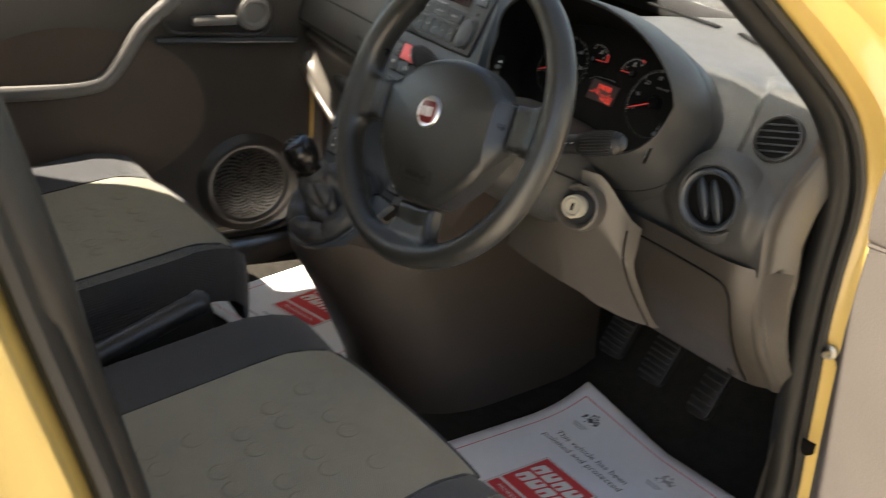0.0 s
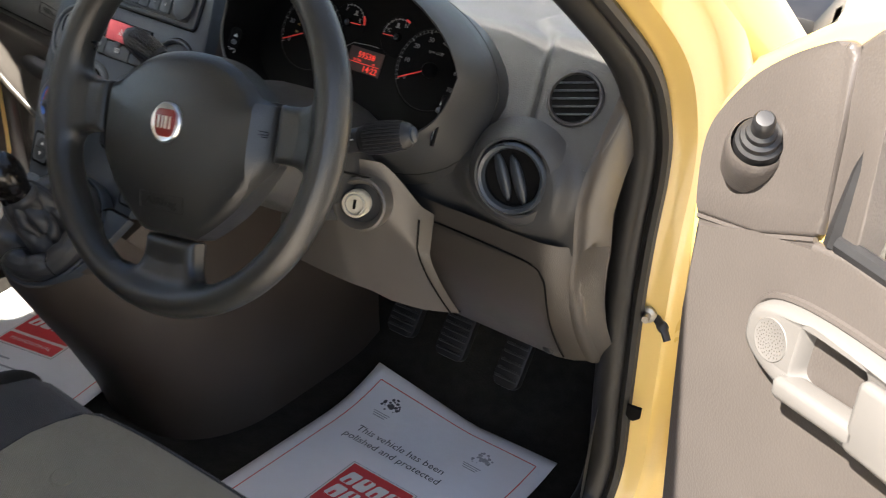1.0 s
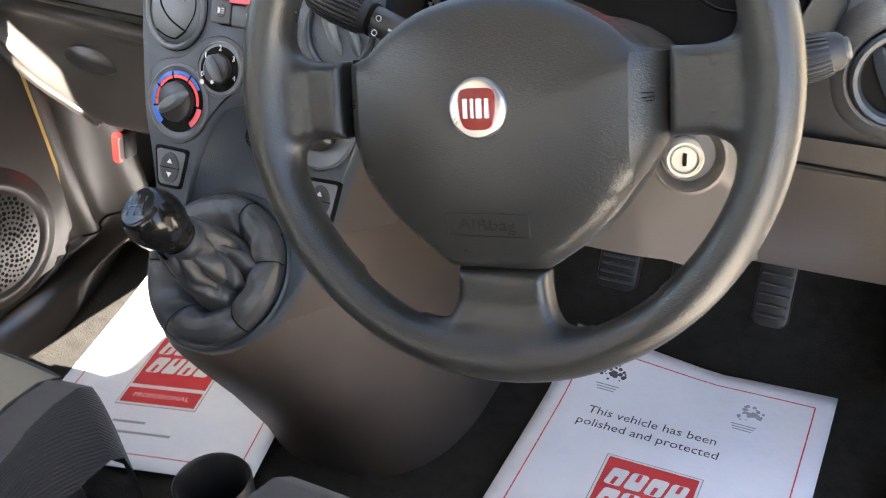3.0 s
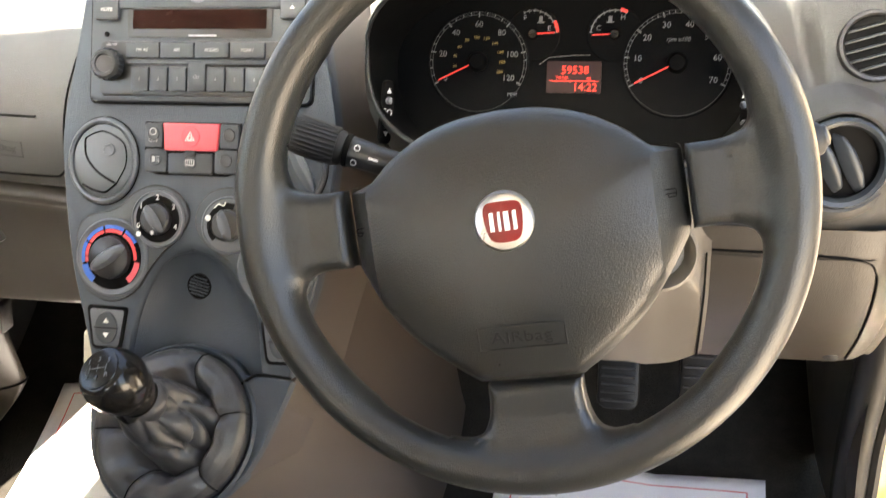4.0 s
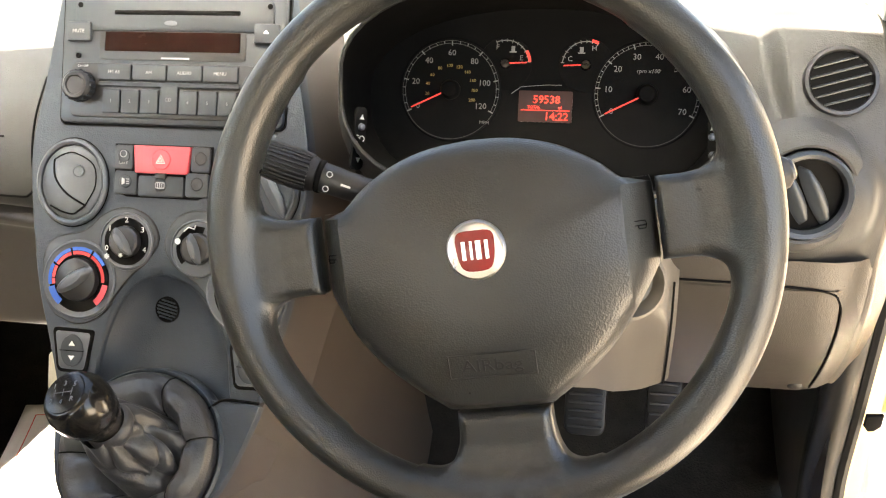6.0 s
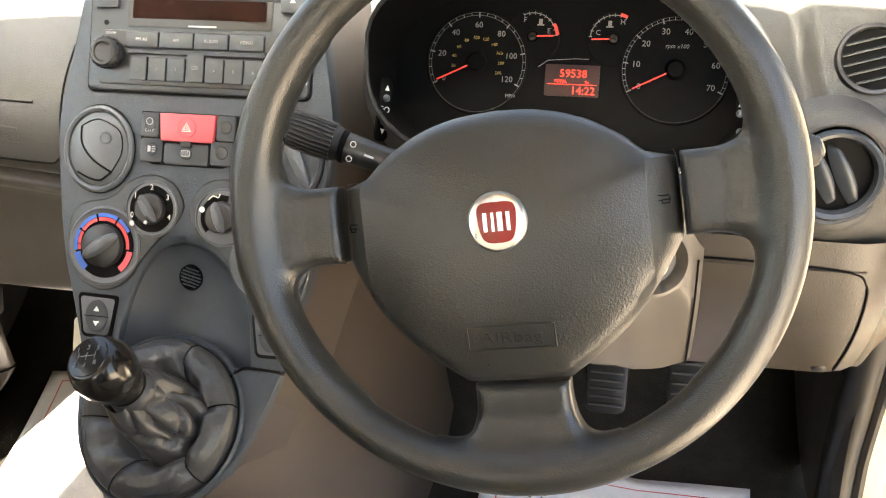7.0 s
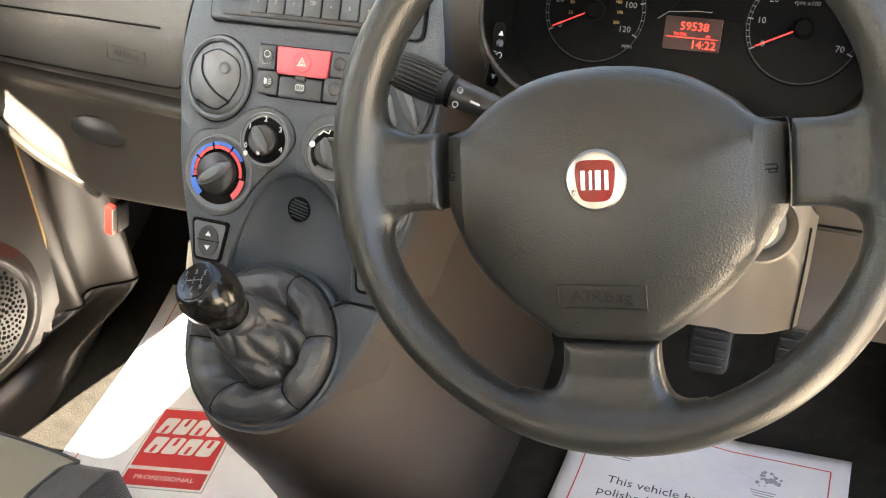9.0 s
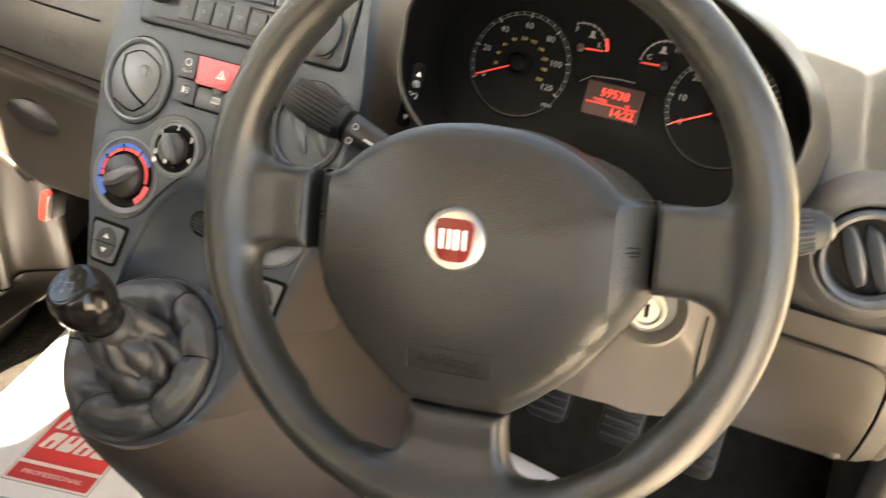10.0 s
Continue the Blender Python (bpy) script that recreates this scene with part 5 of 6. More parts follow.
def wheel_field(x, y, z):
    """The rim with three spokes that flow into it, ending short of the pad."""
    rho = np.hypot(x, y - RIM_Y)
    swell = 1 + 0.10 * np.exp(-((np.abs(x) - 0.160) / 0.03) ** 2 - ((y - 0.055) / 0.035) ** 2)
    ring = (np.hypot((rho - RIM_R) / (RIM_A * swell), (z - RIM_Z) / RIM_B) - 1) * RIM_A
    ax = np.abs(x)
    side = np.maximum(np.abs(y - 0.0055) - 0.0255, np.maximum(0.1095 - ax, ax - 0.175))
    foot = np.maximum(ax - (0.0305 + 0.05 * np.maximum(0, -0.112 - y)), np.maximum(y + 0.1045, -0.170 - y))
    flat = merged(np.abs(rho - RIM_R) - 0.010, np.minimum(side, foot), 0.034)
    flat = np.maximum(flat, np.where(ax > 0.06, 0.1095 - ax, y + 0.1045))
    flat = np.maximum(flat, rho - RIM_R - 0.003)
    mid = np.interp(rho, [0.09, 0.112, 0.135, 0.165, 0.19], [-0.0325, -0.0315, -0.0325, -0.0260, -0.0240])
    r = 0.0075
    a, b = flat + r, np.abs(z - mid) - 0.0125 + r
    web = np.minimum(np.maximum(a, b), 0) + np.hypot(np.maximum(a, 0), np.maximum(b, 0)) - r
    return merged(ring, web, 0.010)


part("rim", skinned(wheel_field, (-0.196, -0.190, -0.052), (0.196, 0.202, 0.006), 0.0023), WHEEL, wheel, "thick grained rim flowing into three moulded spokes", smooth=180)

PAD = [(0, 0.0675), (0.026, 0.0655), (0.051, 0.0585), (0.074, 0.0455), (0.086, 0.0350), (0.0915, 0.0322), (0.1030, 0.0318), (0.1068, 0.0295), (0.1080, 0.006), (0.1080, -0.0180), (0.1060, -0.0245), (0.0905, -0.0485), (0.0740, -0.0695), (0.0520, -0.0885), (0.0370, -0.0990), (0.0300, -0.1020), (0, -0.1025)]
half = smooth_line(PAD, 4)
pad_line = half + [(-x, y) for x, y in half[::-1][1:-1]]


def pad_height(x, y, s):
    """A shallow dome with flat facets where the horn panels lie."""
    w = -0.0150 * min(1.0, s) ** 2.4
    return w - 0.75 * max(0.0, abs(x) - 0.0895)


angles = np.array([math.atan2(y + 0.012, x) for x, y in pad_line])
radii = np.array([math.hypot(x, y + 0.012) for x, y in pad_line])
order = np.argsort(angles)


def pad_point(x, y):
    s = math.hypot(x, y + 0.012) / np.interp(math.atan2(y + 0.012, x), angles[order], radii[order], period=2 * math.pi)
    edge = max(0.0, (min(s, 1.0) - 0.90) / 0.10)
    return (x, y, pad_height(x, y, s) - 0.0070 * edge ** 2.4)


half_y = sorted([(y, x) for x, y in half])
ys = [-0.1025 + 0.17 * (0.5 - 0.5 * math.cos(math.pi * k / 44)) for k in range(45)]
grid = []
for y in ys:
    hw = max(0.002, float(np.interp(y, [q[0] for q in half_y], [q[1] for q in half_y])))
    c = min(hw * 0.98, 0.0895)
    xs = [-hw + (hw - c) * k / 4 for k in range(4)] + [-c + 2 * c * k / 28 for k in range(29)] + [c + (hw - c) * (k + 1) / 4 for k in range(4)]
    grid.append([pad_point(x, y) for x in xs])
pad = loft(grid, closed=False)
joined(pad, loft([[(x, y, pad_point(x, y)[2]) for x, y in pad_line], [(x, y, -0.046) for x, y in pad_line]], True, False))
part("airbag_pad", pad, WHEEL, wheel, "domed grained airbag cover", smooth=26)
for sx in (1, -1):
    for line in ([(-0.0045, 0.0042), (-0.0045, -0.0042)], [(-0.0042, 0.0036), (-0.0022, 0.0014), (0.0040, 0.0013), (0.0046, -0.0010), (0.0040, -0.0034), (0.0, -0.0034), (-0.0002, -0.0015)], [(-0.0042, -0.0036), (-0.0022, -0.0014), (0.0042, -0.0013)]):
        part("horn_sign", sweep([(sx * (0.0975 + x), 0.004 + y, pad_height(sx * (0.0975 + x), 0, 0.9) + 0.0002) for x, y in line], 0.00038, 5), RECESS, wheel, "small horn sign")


hub = lathe([(0, -0.044), (0.09, -0.044), (0.088, -0.058), (0.070, -0.075), (0.05, -0.085), (0.05, -0.10)], 40, pose(0, -0.012, 0), (1.05, 0.80))
part("hub_back", hub, DARK, wheel, "dark hub shroud behind the pad")
# badge: plain shapes in its colours
badge = part("badge", lathe([(0.0185, -0.003), (0.0185, 0.0012), (0.0172, 0.0028), (0.0155, 0.0022), (0, 0.0022)], 44), CHROME, wheel, "round chrome and dark red badge")
shield = smooth_line([(-0.0108, 0.0105), (0, 0.0120), (0.0108, 0.0105), (0.0118, 0.0), (0.0088, -0.0110), (0, -0.0130), (-0.0088, -0.0110), (-0.0118, 0.0)], 4, True)
part("shield", plate(shield[::-1], 0.001, pose(0, 0, 0.0031), 0.0004), BADGERED, badge, "dark red enamel shield")
for x, w in ((-0.0072, 0.0024), (-0.0025, 0.0016), (0.0020, 0.0032), (0.0071, 0.0022)):
    part("bar", box((w, 0.0115, 0.0006), (x, 0, 0.0034)), CHROME, badge, smooth=0)
# Relief shade of the pressed frame and lettering is put into their colour.
part("emboss_frame", sweep([Vector(pad_point(x, y)) + Vector((0, 0, 0.0005)) for x, y in ([(q, -0.0648) for q in steps(-0.0275, 0.0275, 8)] + [(q, -0.0795) for q in steps(0.0275, -0.0275, 8)])], 0.0005, 5, True), EMBOSS, wheel, "pressed frame")
text("lettering", "AIRbag", 0.0108, pose(0, -0.0722, pad_point(0, -0.0722)[2] + 0.0004, 10, 0, 0), EMBOSS, wheel, 0.0004, wide=1.25)

# column behind the wheel with its stalks
shroud = thing("steering_column", frame_of((0.31, 0.06, 0.925), (1, 0, 0), (0, math.sin(radians(TILT)), math.cos(radians(TILT)))), "grey steering column shroud", "steering column")
def col_ring(z, w, h, cy):
    return [(w * math.cos(a) * (1 - 0.12 * math.cos(2 * a)), cy + h * math.sin(a), z) for a in (2 * math.pi * k / 32 for k in range(32))]


part("shroud", loft([col_ring(0.012, 0.070, 0.042, -0.005), col_ring(0.005, 0.078, 0.047, -0.006), col_ring(-0.04, 0.084, 0.054, -0.006), col_ring(-0.10, 0.090, 0.066, -0.004), col_ring(-0.20, 0.095, 0.070, -0.01)]), DASH, shroud)
part("seam", sweep([(x, y, z) for x, y, z in ((0.079, 0.0, 0.004), (0.0935, -0.004, -0.10), (0.098, -0.01, -0.19))], 0.0012, 6), RECESS, shroud)


def stalk(name, root, tip, label):
    s = thing(name, frame_of(root, Vector(tip) - Vector(root), (0, 0.3, 1)), label, "column stalk", group="column stalks")
    n = (Vector(tip) - Vector(root)).length
    m = Matrix.Rotation(radians(90), 4, "Y")
    m = m @ Matrix.Diagonal((0.94, 0.94, 1, 1))
    part("arm", lathe([(0, 0), (0.011, 0), (0.0112, n * 0.35), (0.0122, n * 0.55), (0.0128, n * 0.57)], 24, m, (0.75, 1)), DARK, s)
    # The core is blacker than the ribs, so the grooves hold painted shade.
    grip = part("grip", lathe([(0.0125, n * 0.58), (0.0140, n * 0.60), (0.0150, n * 0.72), (0.0142, n * 0.86), (0.0120, n * 0.95), (0.0085, n * 0.975), (0, n * 0.98)], 28, m, (0.8, 1)), EMBOSS, s, "ribbed turning grip")
    for k in range(26):
        a = 2 * math.pi * k / 26
        p = [(n * t, 0.94 * r * math.cos(a), 0.752 * r * math.sin(a)) for t, r in ((0.62, 0.0146), (0.72, 0.0154), (0.84, 0.0148), (0.91, 0.0132))]
        part("rib", sweep(p, 0.0009, 5), DARK, grip)
    part("end_cap", lathe([(0.0078, n * 0.97), (0.0076, n * 0.99), (0.005, n * 1.0), (0, n * 1.0)], 18, m, (0.85, 1)), SMOOTH, s, "end push button")
    return s, n


wiper, n = stalk("wiper_stalk", (0.385, 0.088, 0.928), (0.507, 0.109, 0.972), "black wiper stalk with a ribbed grip")
for x in (0.38, 0.46, 0.53):
    part("sign", box((0.005, 0.0012, 0.0003), (n * x, 0.0, 0.0098)), WHITE, wiper, smooth=0)
lamps, n = stalk("light_stalk", (0.250, 0.112, 0.928), (0.119, 0.118, 0.966), "black light stalk with a ribbed grip")
for x, y in ((0.50, 0.005), (0.50, -0.006)):
    part("sign", lathe([(0.0017, 0), (0.0017, 0.0003), (0.0024, 0.0003), (0.0024, 0)], 16, pose(n * x, y, -0.0100)), WHITE, lamps, smooth=0)
part("sign", box((0.0075, 0.0016, 0.0003), (n * 0.40, 0.0005, -0.0100)), WHITE, lamps, smooth=0)
for x in (0.27, 0.23):
    part("sign", plate([(-0.0030, 0), (0.0005, 0.0026), (0.0005, -0.0026)] if x < 0.25 else [(0.0030, 0), (-0.0005, -0.0026), (-0.0005, 0.0026)], 0.0003, pose(n * x, -0.0022, -0.0098)), WHITE, lamps, smooth=0)
for k in range(3):
    part("sign", box((0.0045, 0.0006, 0.0003), (n * 0.27, 0.0052 + 0.0014 * k, -0.0090)), WHITE, lamps, smooth=0)
part("sign", plate([(0, -0.0024), (-0.0030, -0.0018), (-0.0030, 0.0018), (0, 0.0024)], 0.0003, pose(n * 0.225, 0.0066, -0.0090)), WHITE, lamps, smooth=0)
part("collar", lathe([(0.0129, 0), (0.0134, 0.001), (0.0134, 0.003), (0.0129, 0.004)], 24, pose(n * 0.545, 0, 0, 0, 90, 0) @ Matrix.Diagonal((0.94, 0.94, 1, 1)), (0.8, 1)), RECESS, lamps)

# ---- seats ----
def seat(cx, drop, label, ahead=0.0):
    s = thing("bucket_seat", pose(cx, -0.25 + ahead, 0.36 - drop), label, "car seat", group="front seats")

    def top(u, v):
        """u across -1..1, v from the back 0 to the front edge and down 1.25."""
        x = u * (0.255 - 0.02 * max(0, v - 0.6) ** 2 - 0.035 * max(0, v - 0.85) * 2)
        f = min(v, 1.0)
        y = -0.62 + 0.60 * f - 0.035 * abs(u) ** 3 * f
        z = 0.535 + 0.075 * f ** 1.2 + 0.035 * max(0.0, abs(u) - 0.62) ** 1.2 / 0.30 - 0.09 * max(0, abs(u) - 0.90) / 0.1
        if v > 0.9:
            a = min(1.0, (v - 0.9) / 0.35) * math.pi / 2
            y += 0.050 * math.sin(a)
            z -= 0.15 * (1 - math.cos(a)) + 0.02 * math.sin(a)
        return (x, y + 0.25, z - 0.36)

    part("insert", sheet(lambda u, v: top(u, v), steps(-0.62, 0.62, 16), steps(0.0, 1.02, 26)), BEIGE, s, "beige cloth seat centre with a faint ring pattern")
    for sx in (1, -1):
        b = part("bolster", sheet(lambda u, v: top(sx * u, v), steps(0.62, 1.0, 10), steps(0.0, 1.25, 28)), NAVY, s, "dark cloth bolster")
    part("front_panel", sheet(lambda u, v: top(u, v), steps(-0.62, 0.62, 12), steps(1.02, 1.25, 6)), NAVY, s, "dark cloth front edge")
    for u in (-0.62, 0.62):
        part("piping", sweep([Vector(top(u, v)) + Vector((0, 0, 0.0005)) for v in steps(0, 1.02, 20)], 0.0022, 6), NAVY, s)
    part("piping", sweep([Vector(top(u, 1.02)) + Vector((0, 0.001, 0.0)) for u in steps(-0.62, 0.62, 14)], 0.0022, 6), NAVY, s)
    # pressed rings on the insert
    for i in range(6):
        for j in range(5):
            u, v = -0.30 + 0.13 * i + (0.04 if j % 2 else 0), 0.52 + 0.085 * j
            if (i + j) % 3 == 2:
                continue
            p = Vector(top(u, v))
            part("ring", lathe([(0.011, -0.0008), (0.0125, 0.0006), (0.0140, -0.0008)], 18, pose(*p, 6, 0, 0)), RINGCLOTH, s)
    # base and backrest
    part("base", box((0.44, 0.50, 0.16), (0, -0.06, 0.08), bevel=0.02), DARK, s)
    back = sheet(lambda u, v: (0.24 * u * (1 - 0.18 * v), -0.40 - 0.18 * v - 0.05 * (1 - abs(u) ** 3) + 0.05, 0.16 + 0.58 * v), steps(-1, 1, 12), steps(0, 1, 14))
    mod(part("backrest", back, NAVY, s, "dark cloth backrest"), "SOLIDIFY", thickness=0.09, offset=1)
    part("headrest", lathe([(0, -0.07), (0.9, -0.06), (1, 0), (0.9, 0.06), (0, 0.07)], 24, pose(0, -0.60, 0.80) @ Matrix.Diagonal((0.12, 0.045, 1, 1))), NAVY, s)
    return s


seat(0.345, 0.012, "beige and dark cloth driver's seat")
seat(-0.345, 0.035, "beige and dark cloth passenger seat", 0.045)

# ---- handbrake and cup holder ----
brake = thing("handbrake", pose(0.02, -0.40, 0.42), "black plastic handbrake lever between the seats", "handbrake")
wpart("grip", sweep(smooth_line([(0.02, -0.42, 0.48), (0.02, -0.30, 0.525), (0.02, -0.16, 0.575), (0.02, -0.115, 0.590)], 5), [0.017] * 13 + [0.019, 0.018, 0.014], 14), DARK, brake)
wpart("release_button", lathe([(0.008, 0), (0.008, 0.012), (0.006, 0.015), (0, 0.015)], 16, frame_of((0.02, -0.112, 0.591), (1, 0, 0), (0, -0.33, 0.94))), SMOOTH, brake)
wpart("gaiter", box((0.11, 0.26, 0.12), (0.02, -0.36, 0.40), bevel=0.03), CARPET, brake)
cup = thing("cup_holder", pose(0.015, 0.008, 0.345), "black round cup holder behind the gear lever", "cup holder")
part("cup", lathe([(0, 0.09), (0.031, 0.09), (0.034, 0.164), (0.0365, 0.167), (0.0385, 0.164), (0.037, 0.06), (0.037, 0.0)], 40), DARK, cup, "black open cup")
part("base", box((0.12, 0.22, 0.075), (0, -0.08, 0.037), bevel=0.015, segments=3), CARPET, cup, "carpeted tunnel base")

# ---- pedals ----
for x, name, y, z in ((0.268, "clutch_pedal", 0.495, 0.523), (0.357, "brake_pedal", 0.493, 0.523), (0.450, "accelerator_pedal", 0.504, 0.522)):
    p = thing(name, pose(x, y, z), "black ribbed rubber pedal on a steel arm", "pedal", group="pedals")
    slim = name == "accelerator_pedal"
    w, h = (0.042, 0.10) if slim else (0.050, 0.080)
    part("pad", plate(round_rect(w, h, 0.012), 0.014, pose(0, 0, 0, 62, 0, 0), 0.004), RUBBER, p, "ribbed rubber pad")
    for k in range(7):
        part("rib", box((w * 0.82, 0.0035, 0.003), (0, (k - 3) * h / 8.2, 0.0015), bevel=0.001, segments=1), DARK, p).matrix_basis = pose(0, 0, 0, 62, 0, 0)
    part("arm", sweep(smooth_line([(0, 0.012, 0.0), (0, 0.06, 0.08), (0, 0.10, 0.22), (0, 0.10, 0.32)], 5), 0.008, 8), DARK, p)

# ---- protective papers on the floor ----
def floor_paper(name, cx, cy, z, w, h, turn, label, wave):
    m = pose(cx, cy, z, 0, 0, turn)
    s = thing(name, m, label, "paper mat", group="paper mats")

    def surf(x, y, up=0.0):
        return (x, y, wave(x, y) + up)

    sh = part("paper", sheet(lambda u, v: surf(u * w, v * h), steps(-0.5, 0.5, 22), steps(-0.5, 0.5, 28)), PAPER, s, "white printed sheet")
    mod(sh, "SOLIDIFY", thickness=0.0006)

    def lay(ob):
        for v in ob.data.vertices:
            v.co.z = v.co.z + wave(v.co.x, v.co.y) + 0.0011
        return ob

    k = 0.022
    fr = [(-w / 2 + k, -h / 2 + k), (w / 2 - k, -h / 2 + k), (w / 2 - k, h / 2 - k), (-w / 2 + k, h / 2 - k)]
    for a, b in zip(fr, fr[1:] + fr[:1]):
        n = 20
        pts = [(a[0] + (b[0] - a[0]) * t, a[1] + (b[1] - a[1]) * t) for t in steps(0, 1, n)]
        d = Vector((b[0] - a[0], b[1] - a[1])).normalized()
        nx, ny = -d.y * 0.0008, d.x * 0.0008
        bm = loft([[(x - nx, y - ny, 0), (x + nx, y + ny, 0)] for x, y in pts], False)
        lay(part("border", bm, RED, s, smooth=0))
    return s, lay


def crest(s, lay, x, y, mat, seed):
    rng = random.Random(seed)
    for k in range(34):
        a, r = rng.uniform(0, 6.28), rng.uniform(0, 0.015)
        bm = lathe([(0, 0.0), (rng.uniform(0.0010, 0.0032), 0)], 7, pose(x + r * math.cos(a) * 1.2, y + r * math.sin(a) * 0.9, 0))
        lay(part("crest", bm, mat, s, smooth=0))
    for k, w in enumerate((0.030, 0.026, 0.022)):
        lay(part("caption", box((w, 0.0016, 0.0001), (x - 0.001, y - 0.022 - 0.0042 * k, 0)), GREYINK, s, smooth=0))


def logo(s, lay, x, y, w, h):
    lay(part("logo_rim", plate(round_rect(w + 0.008, h + 0.008, 0.001, x, y), 0.0001), GREYINK, s, smooth=0))
    lay(part("logo_rim", plate(round_rect(w + 0.0055, h + 0.0055, 0.001, x, y), 0.0001, pose(0, 0, 0.0003)), WHITE, s, smooth=0))
    b = lay(part("logo_block", plate(round_rect(w, h * 0.76, 0.001, x, y + h * 0.12), 0.0001, pose(0, 0, 0.0006)), RED, s, "red maker's block with plain white shapes", smooth=0))
    lay(part("logo_band", plate(round_rect(w, h * 0.19, 0.001, x, y - h * 0.40), 0.0001, pose(0, 0, 0.0006)), RED, s, smooth=0))
    lay(text("lettering", "PROFESSIONAL", w * 0.105, pose(x, y - h * 0.40, 0.0009), WHITE, s, 0.00002, wide=1.05))
    # two rows of plain slanted white blocks
    for j in range(8):
        cx, cy = x + w * (-0.33 + 0.22 * (j % 4)), y + h * (0.27 if j < 4 else 0.01)
        block = part("logo_shape", plate(round_rect(w * 0.185, h * 0.215, w * 0.035, cx, cy), 0.0001, pose(0, 0, 0.0009)), WHITE, s, smooth=0)
        for v in block.data.vertices:
            v.co.x += 0.18 * (v.co.y - cy)
        lay(block)
        slot = part("logo_shape", plate(round_rect(w * 0.045, h * 0.10, w * 0.01, cx, cy + (0.05 if j % 2 else -0.05) * h), 0.0001, pose(0, 0, 0.0012)), RED, s, smooth=0)
        for v in slot.data.vertices:
            v.co.x += 0.18 * (v.co.y - cy)
        lay(slot)


sheet_a, lay = floor_paper("paper_mat", 0.368, 0.290, 0.352, 0.332, 0.46, -1.5, "white printed protective paper mat on the driver's floor", lambda x, y: 0.003 + 0.003 * math.sin(9 * x + 4 * y) + 0.030 * max(0, (y - 0.10) / 0.13) ** 2 * max(0, (0.03 - x) / 0.19) + 0.012 * max(0, (y - 0.14) / 0.09) ** 2 * max(0, x / 0.166))
crest(sheet_a, lay, -0.098, 0.178, INK, 3)
crest(sheet_a, lay, 0.073, 0.172, GREYINK, 5)
lay(text("lettering", "This vehicle has been", 0.0185, pose(-0.028, 0.110, 0.0), INK, sheet_a, 0.00002))
lay(text("lettering", "polished and protected", 0.0185, pose(-0.028, 0.088, 0.0), INK, sheet_a, 0.00002))
logo(sheet_a, lay, -0.004, -0.020, 0.105, 0.125)
for k in range(3):
    lay(part("bar", box((0.12 - 0.02 * k, 0.005, 0.0001), (-0.02, -0.10 - 0.018 * k, 0)), GREYINK, sheet_a, smooth=0))

sheet_b, lay = floor_paper("paper_mat", -0.2704, 0.3612, 0.350, 0.325, 0.54, 12, "white printed paper mat on the passenger floor, partly sunlit", lambda x, y: 0.003 + 0.020 * max(0, (y - 0.05) / 0.22) ** 2 + 0.003 * math.sin(8 * x - 5 * y))
logo(sheet_b, lay, -0.010, -0.086, 0.105, 0.150)
crest(sheet_b, lay, -0.095, 0.135, GREYINK, 7)
for k, w in enumerate((0.045, 0.13)):
    lay(part("bar", box((w, 0.0040, 0.0001), (-0.03, -0.195 - 0.018 * k, 0)), GREYINK, sheet_b, smooth=0))

# ---- seat belt buckle on the passenger side ----
bk = thing("belt_buckle", pose(-0.45, 0.455, 0.50), "small red and black catch under the dashboard", "catch")
part("body", box((0.012, 0.026, 0.048), (0.001, 0.008, 0.069), (0, 10, 0), bevel=0.006, segments=3), RUBBER, bk)
part("button", box((0.013, 0.012, 0.046), (-0.002, -0.011, 0.070), (0, 12, 0), bevel=0.003), BUCKLE, bk, "red button")
part("edge", box((0.002, 0.010, 0.036), (0.0052, -0.0125, 0.071), (0, 12, 0), bevel=0.001, segments=1), PALE, bk, "pale edge")

# ---- doors ----
def door_frame(hinge, angle, side):
    """x along the door from its front edge, y up, z into the cabin."""
    d = Vector((side * math.sin(radians(angle)), -math.cos(radians(angle)), 0))
    m = frame_of(hinge, d if side > 0 else -d, (0, 0, 1))
    return m


# driver's door, standing open: local x runs away from the hinge
MD = door_frame((0.742, 0.245, 0.0), 58, 1)
door = thing("door_1", MD @ pose(0, 0.40, 0), "open yellow driver's door with a grey inner trim", "car door", group="front doors", kind="structure")
D = Matrix.Diagonal((-1, 1, 1, 1)) @ pose(0, -0.40, 0)


def dpart(name, bm, mat, label="", parent=None, smooth=40):
    bmesh.ops.transform(bm, matrix=D, verts=bm.verts[:])
    return part(name, bm, mat, parent or door, label, smooth)


card = [(-0.092, 0.40), (-0.044, 0.65), (-0.021, 0.76), (-0.006, 0.84), (0.006, 0.928), (-0.07, 0.946), (-0.128, 0.972), (-0.16, 0.978), (-0.5, 0.972), (-0.95, 0.955), (-0.98, 0.80), (-0.96, 0.60), (-0.88, 0.42), (-0.5, 0.37)]
dpart("inner_card", plate(card[::-1], 0.03, pose(0, 0, 0.012), 0.006, 3), DOORGREY, "grey grained door card")
skin = [(-0.080, 0.36), (-0.036, 0.65), (-0.013, 0.76), (0.002, 0.84), (0.018, 0.930), (0.032, 0.985), (0.024, 1.03), (-0.006, 1.082), (-0.085, 1.138), (-0.15, 1.165), (-0.15, 0.95), (-0.97, 0.945), (-1.0, 0.8), (-0.99, 0.6), (-0.92, 0.40), (-0.5, 0.335)]
dpart("outer_skin", plate(skin[::-1], 0.075, pose(0, 0, 0.004), 0.010, 3), PAINT, "yellow painted door shell")
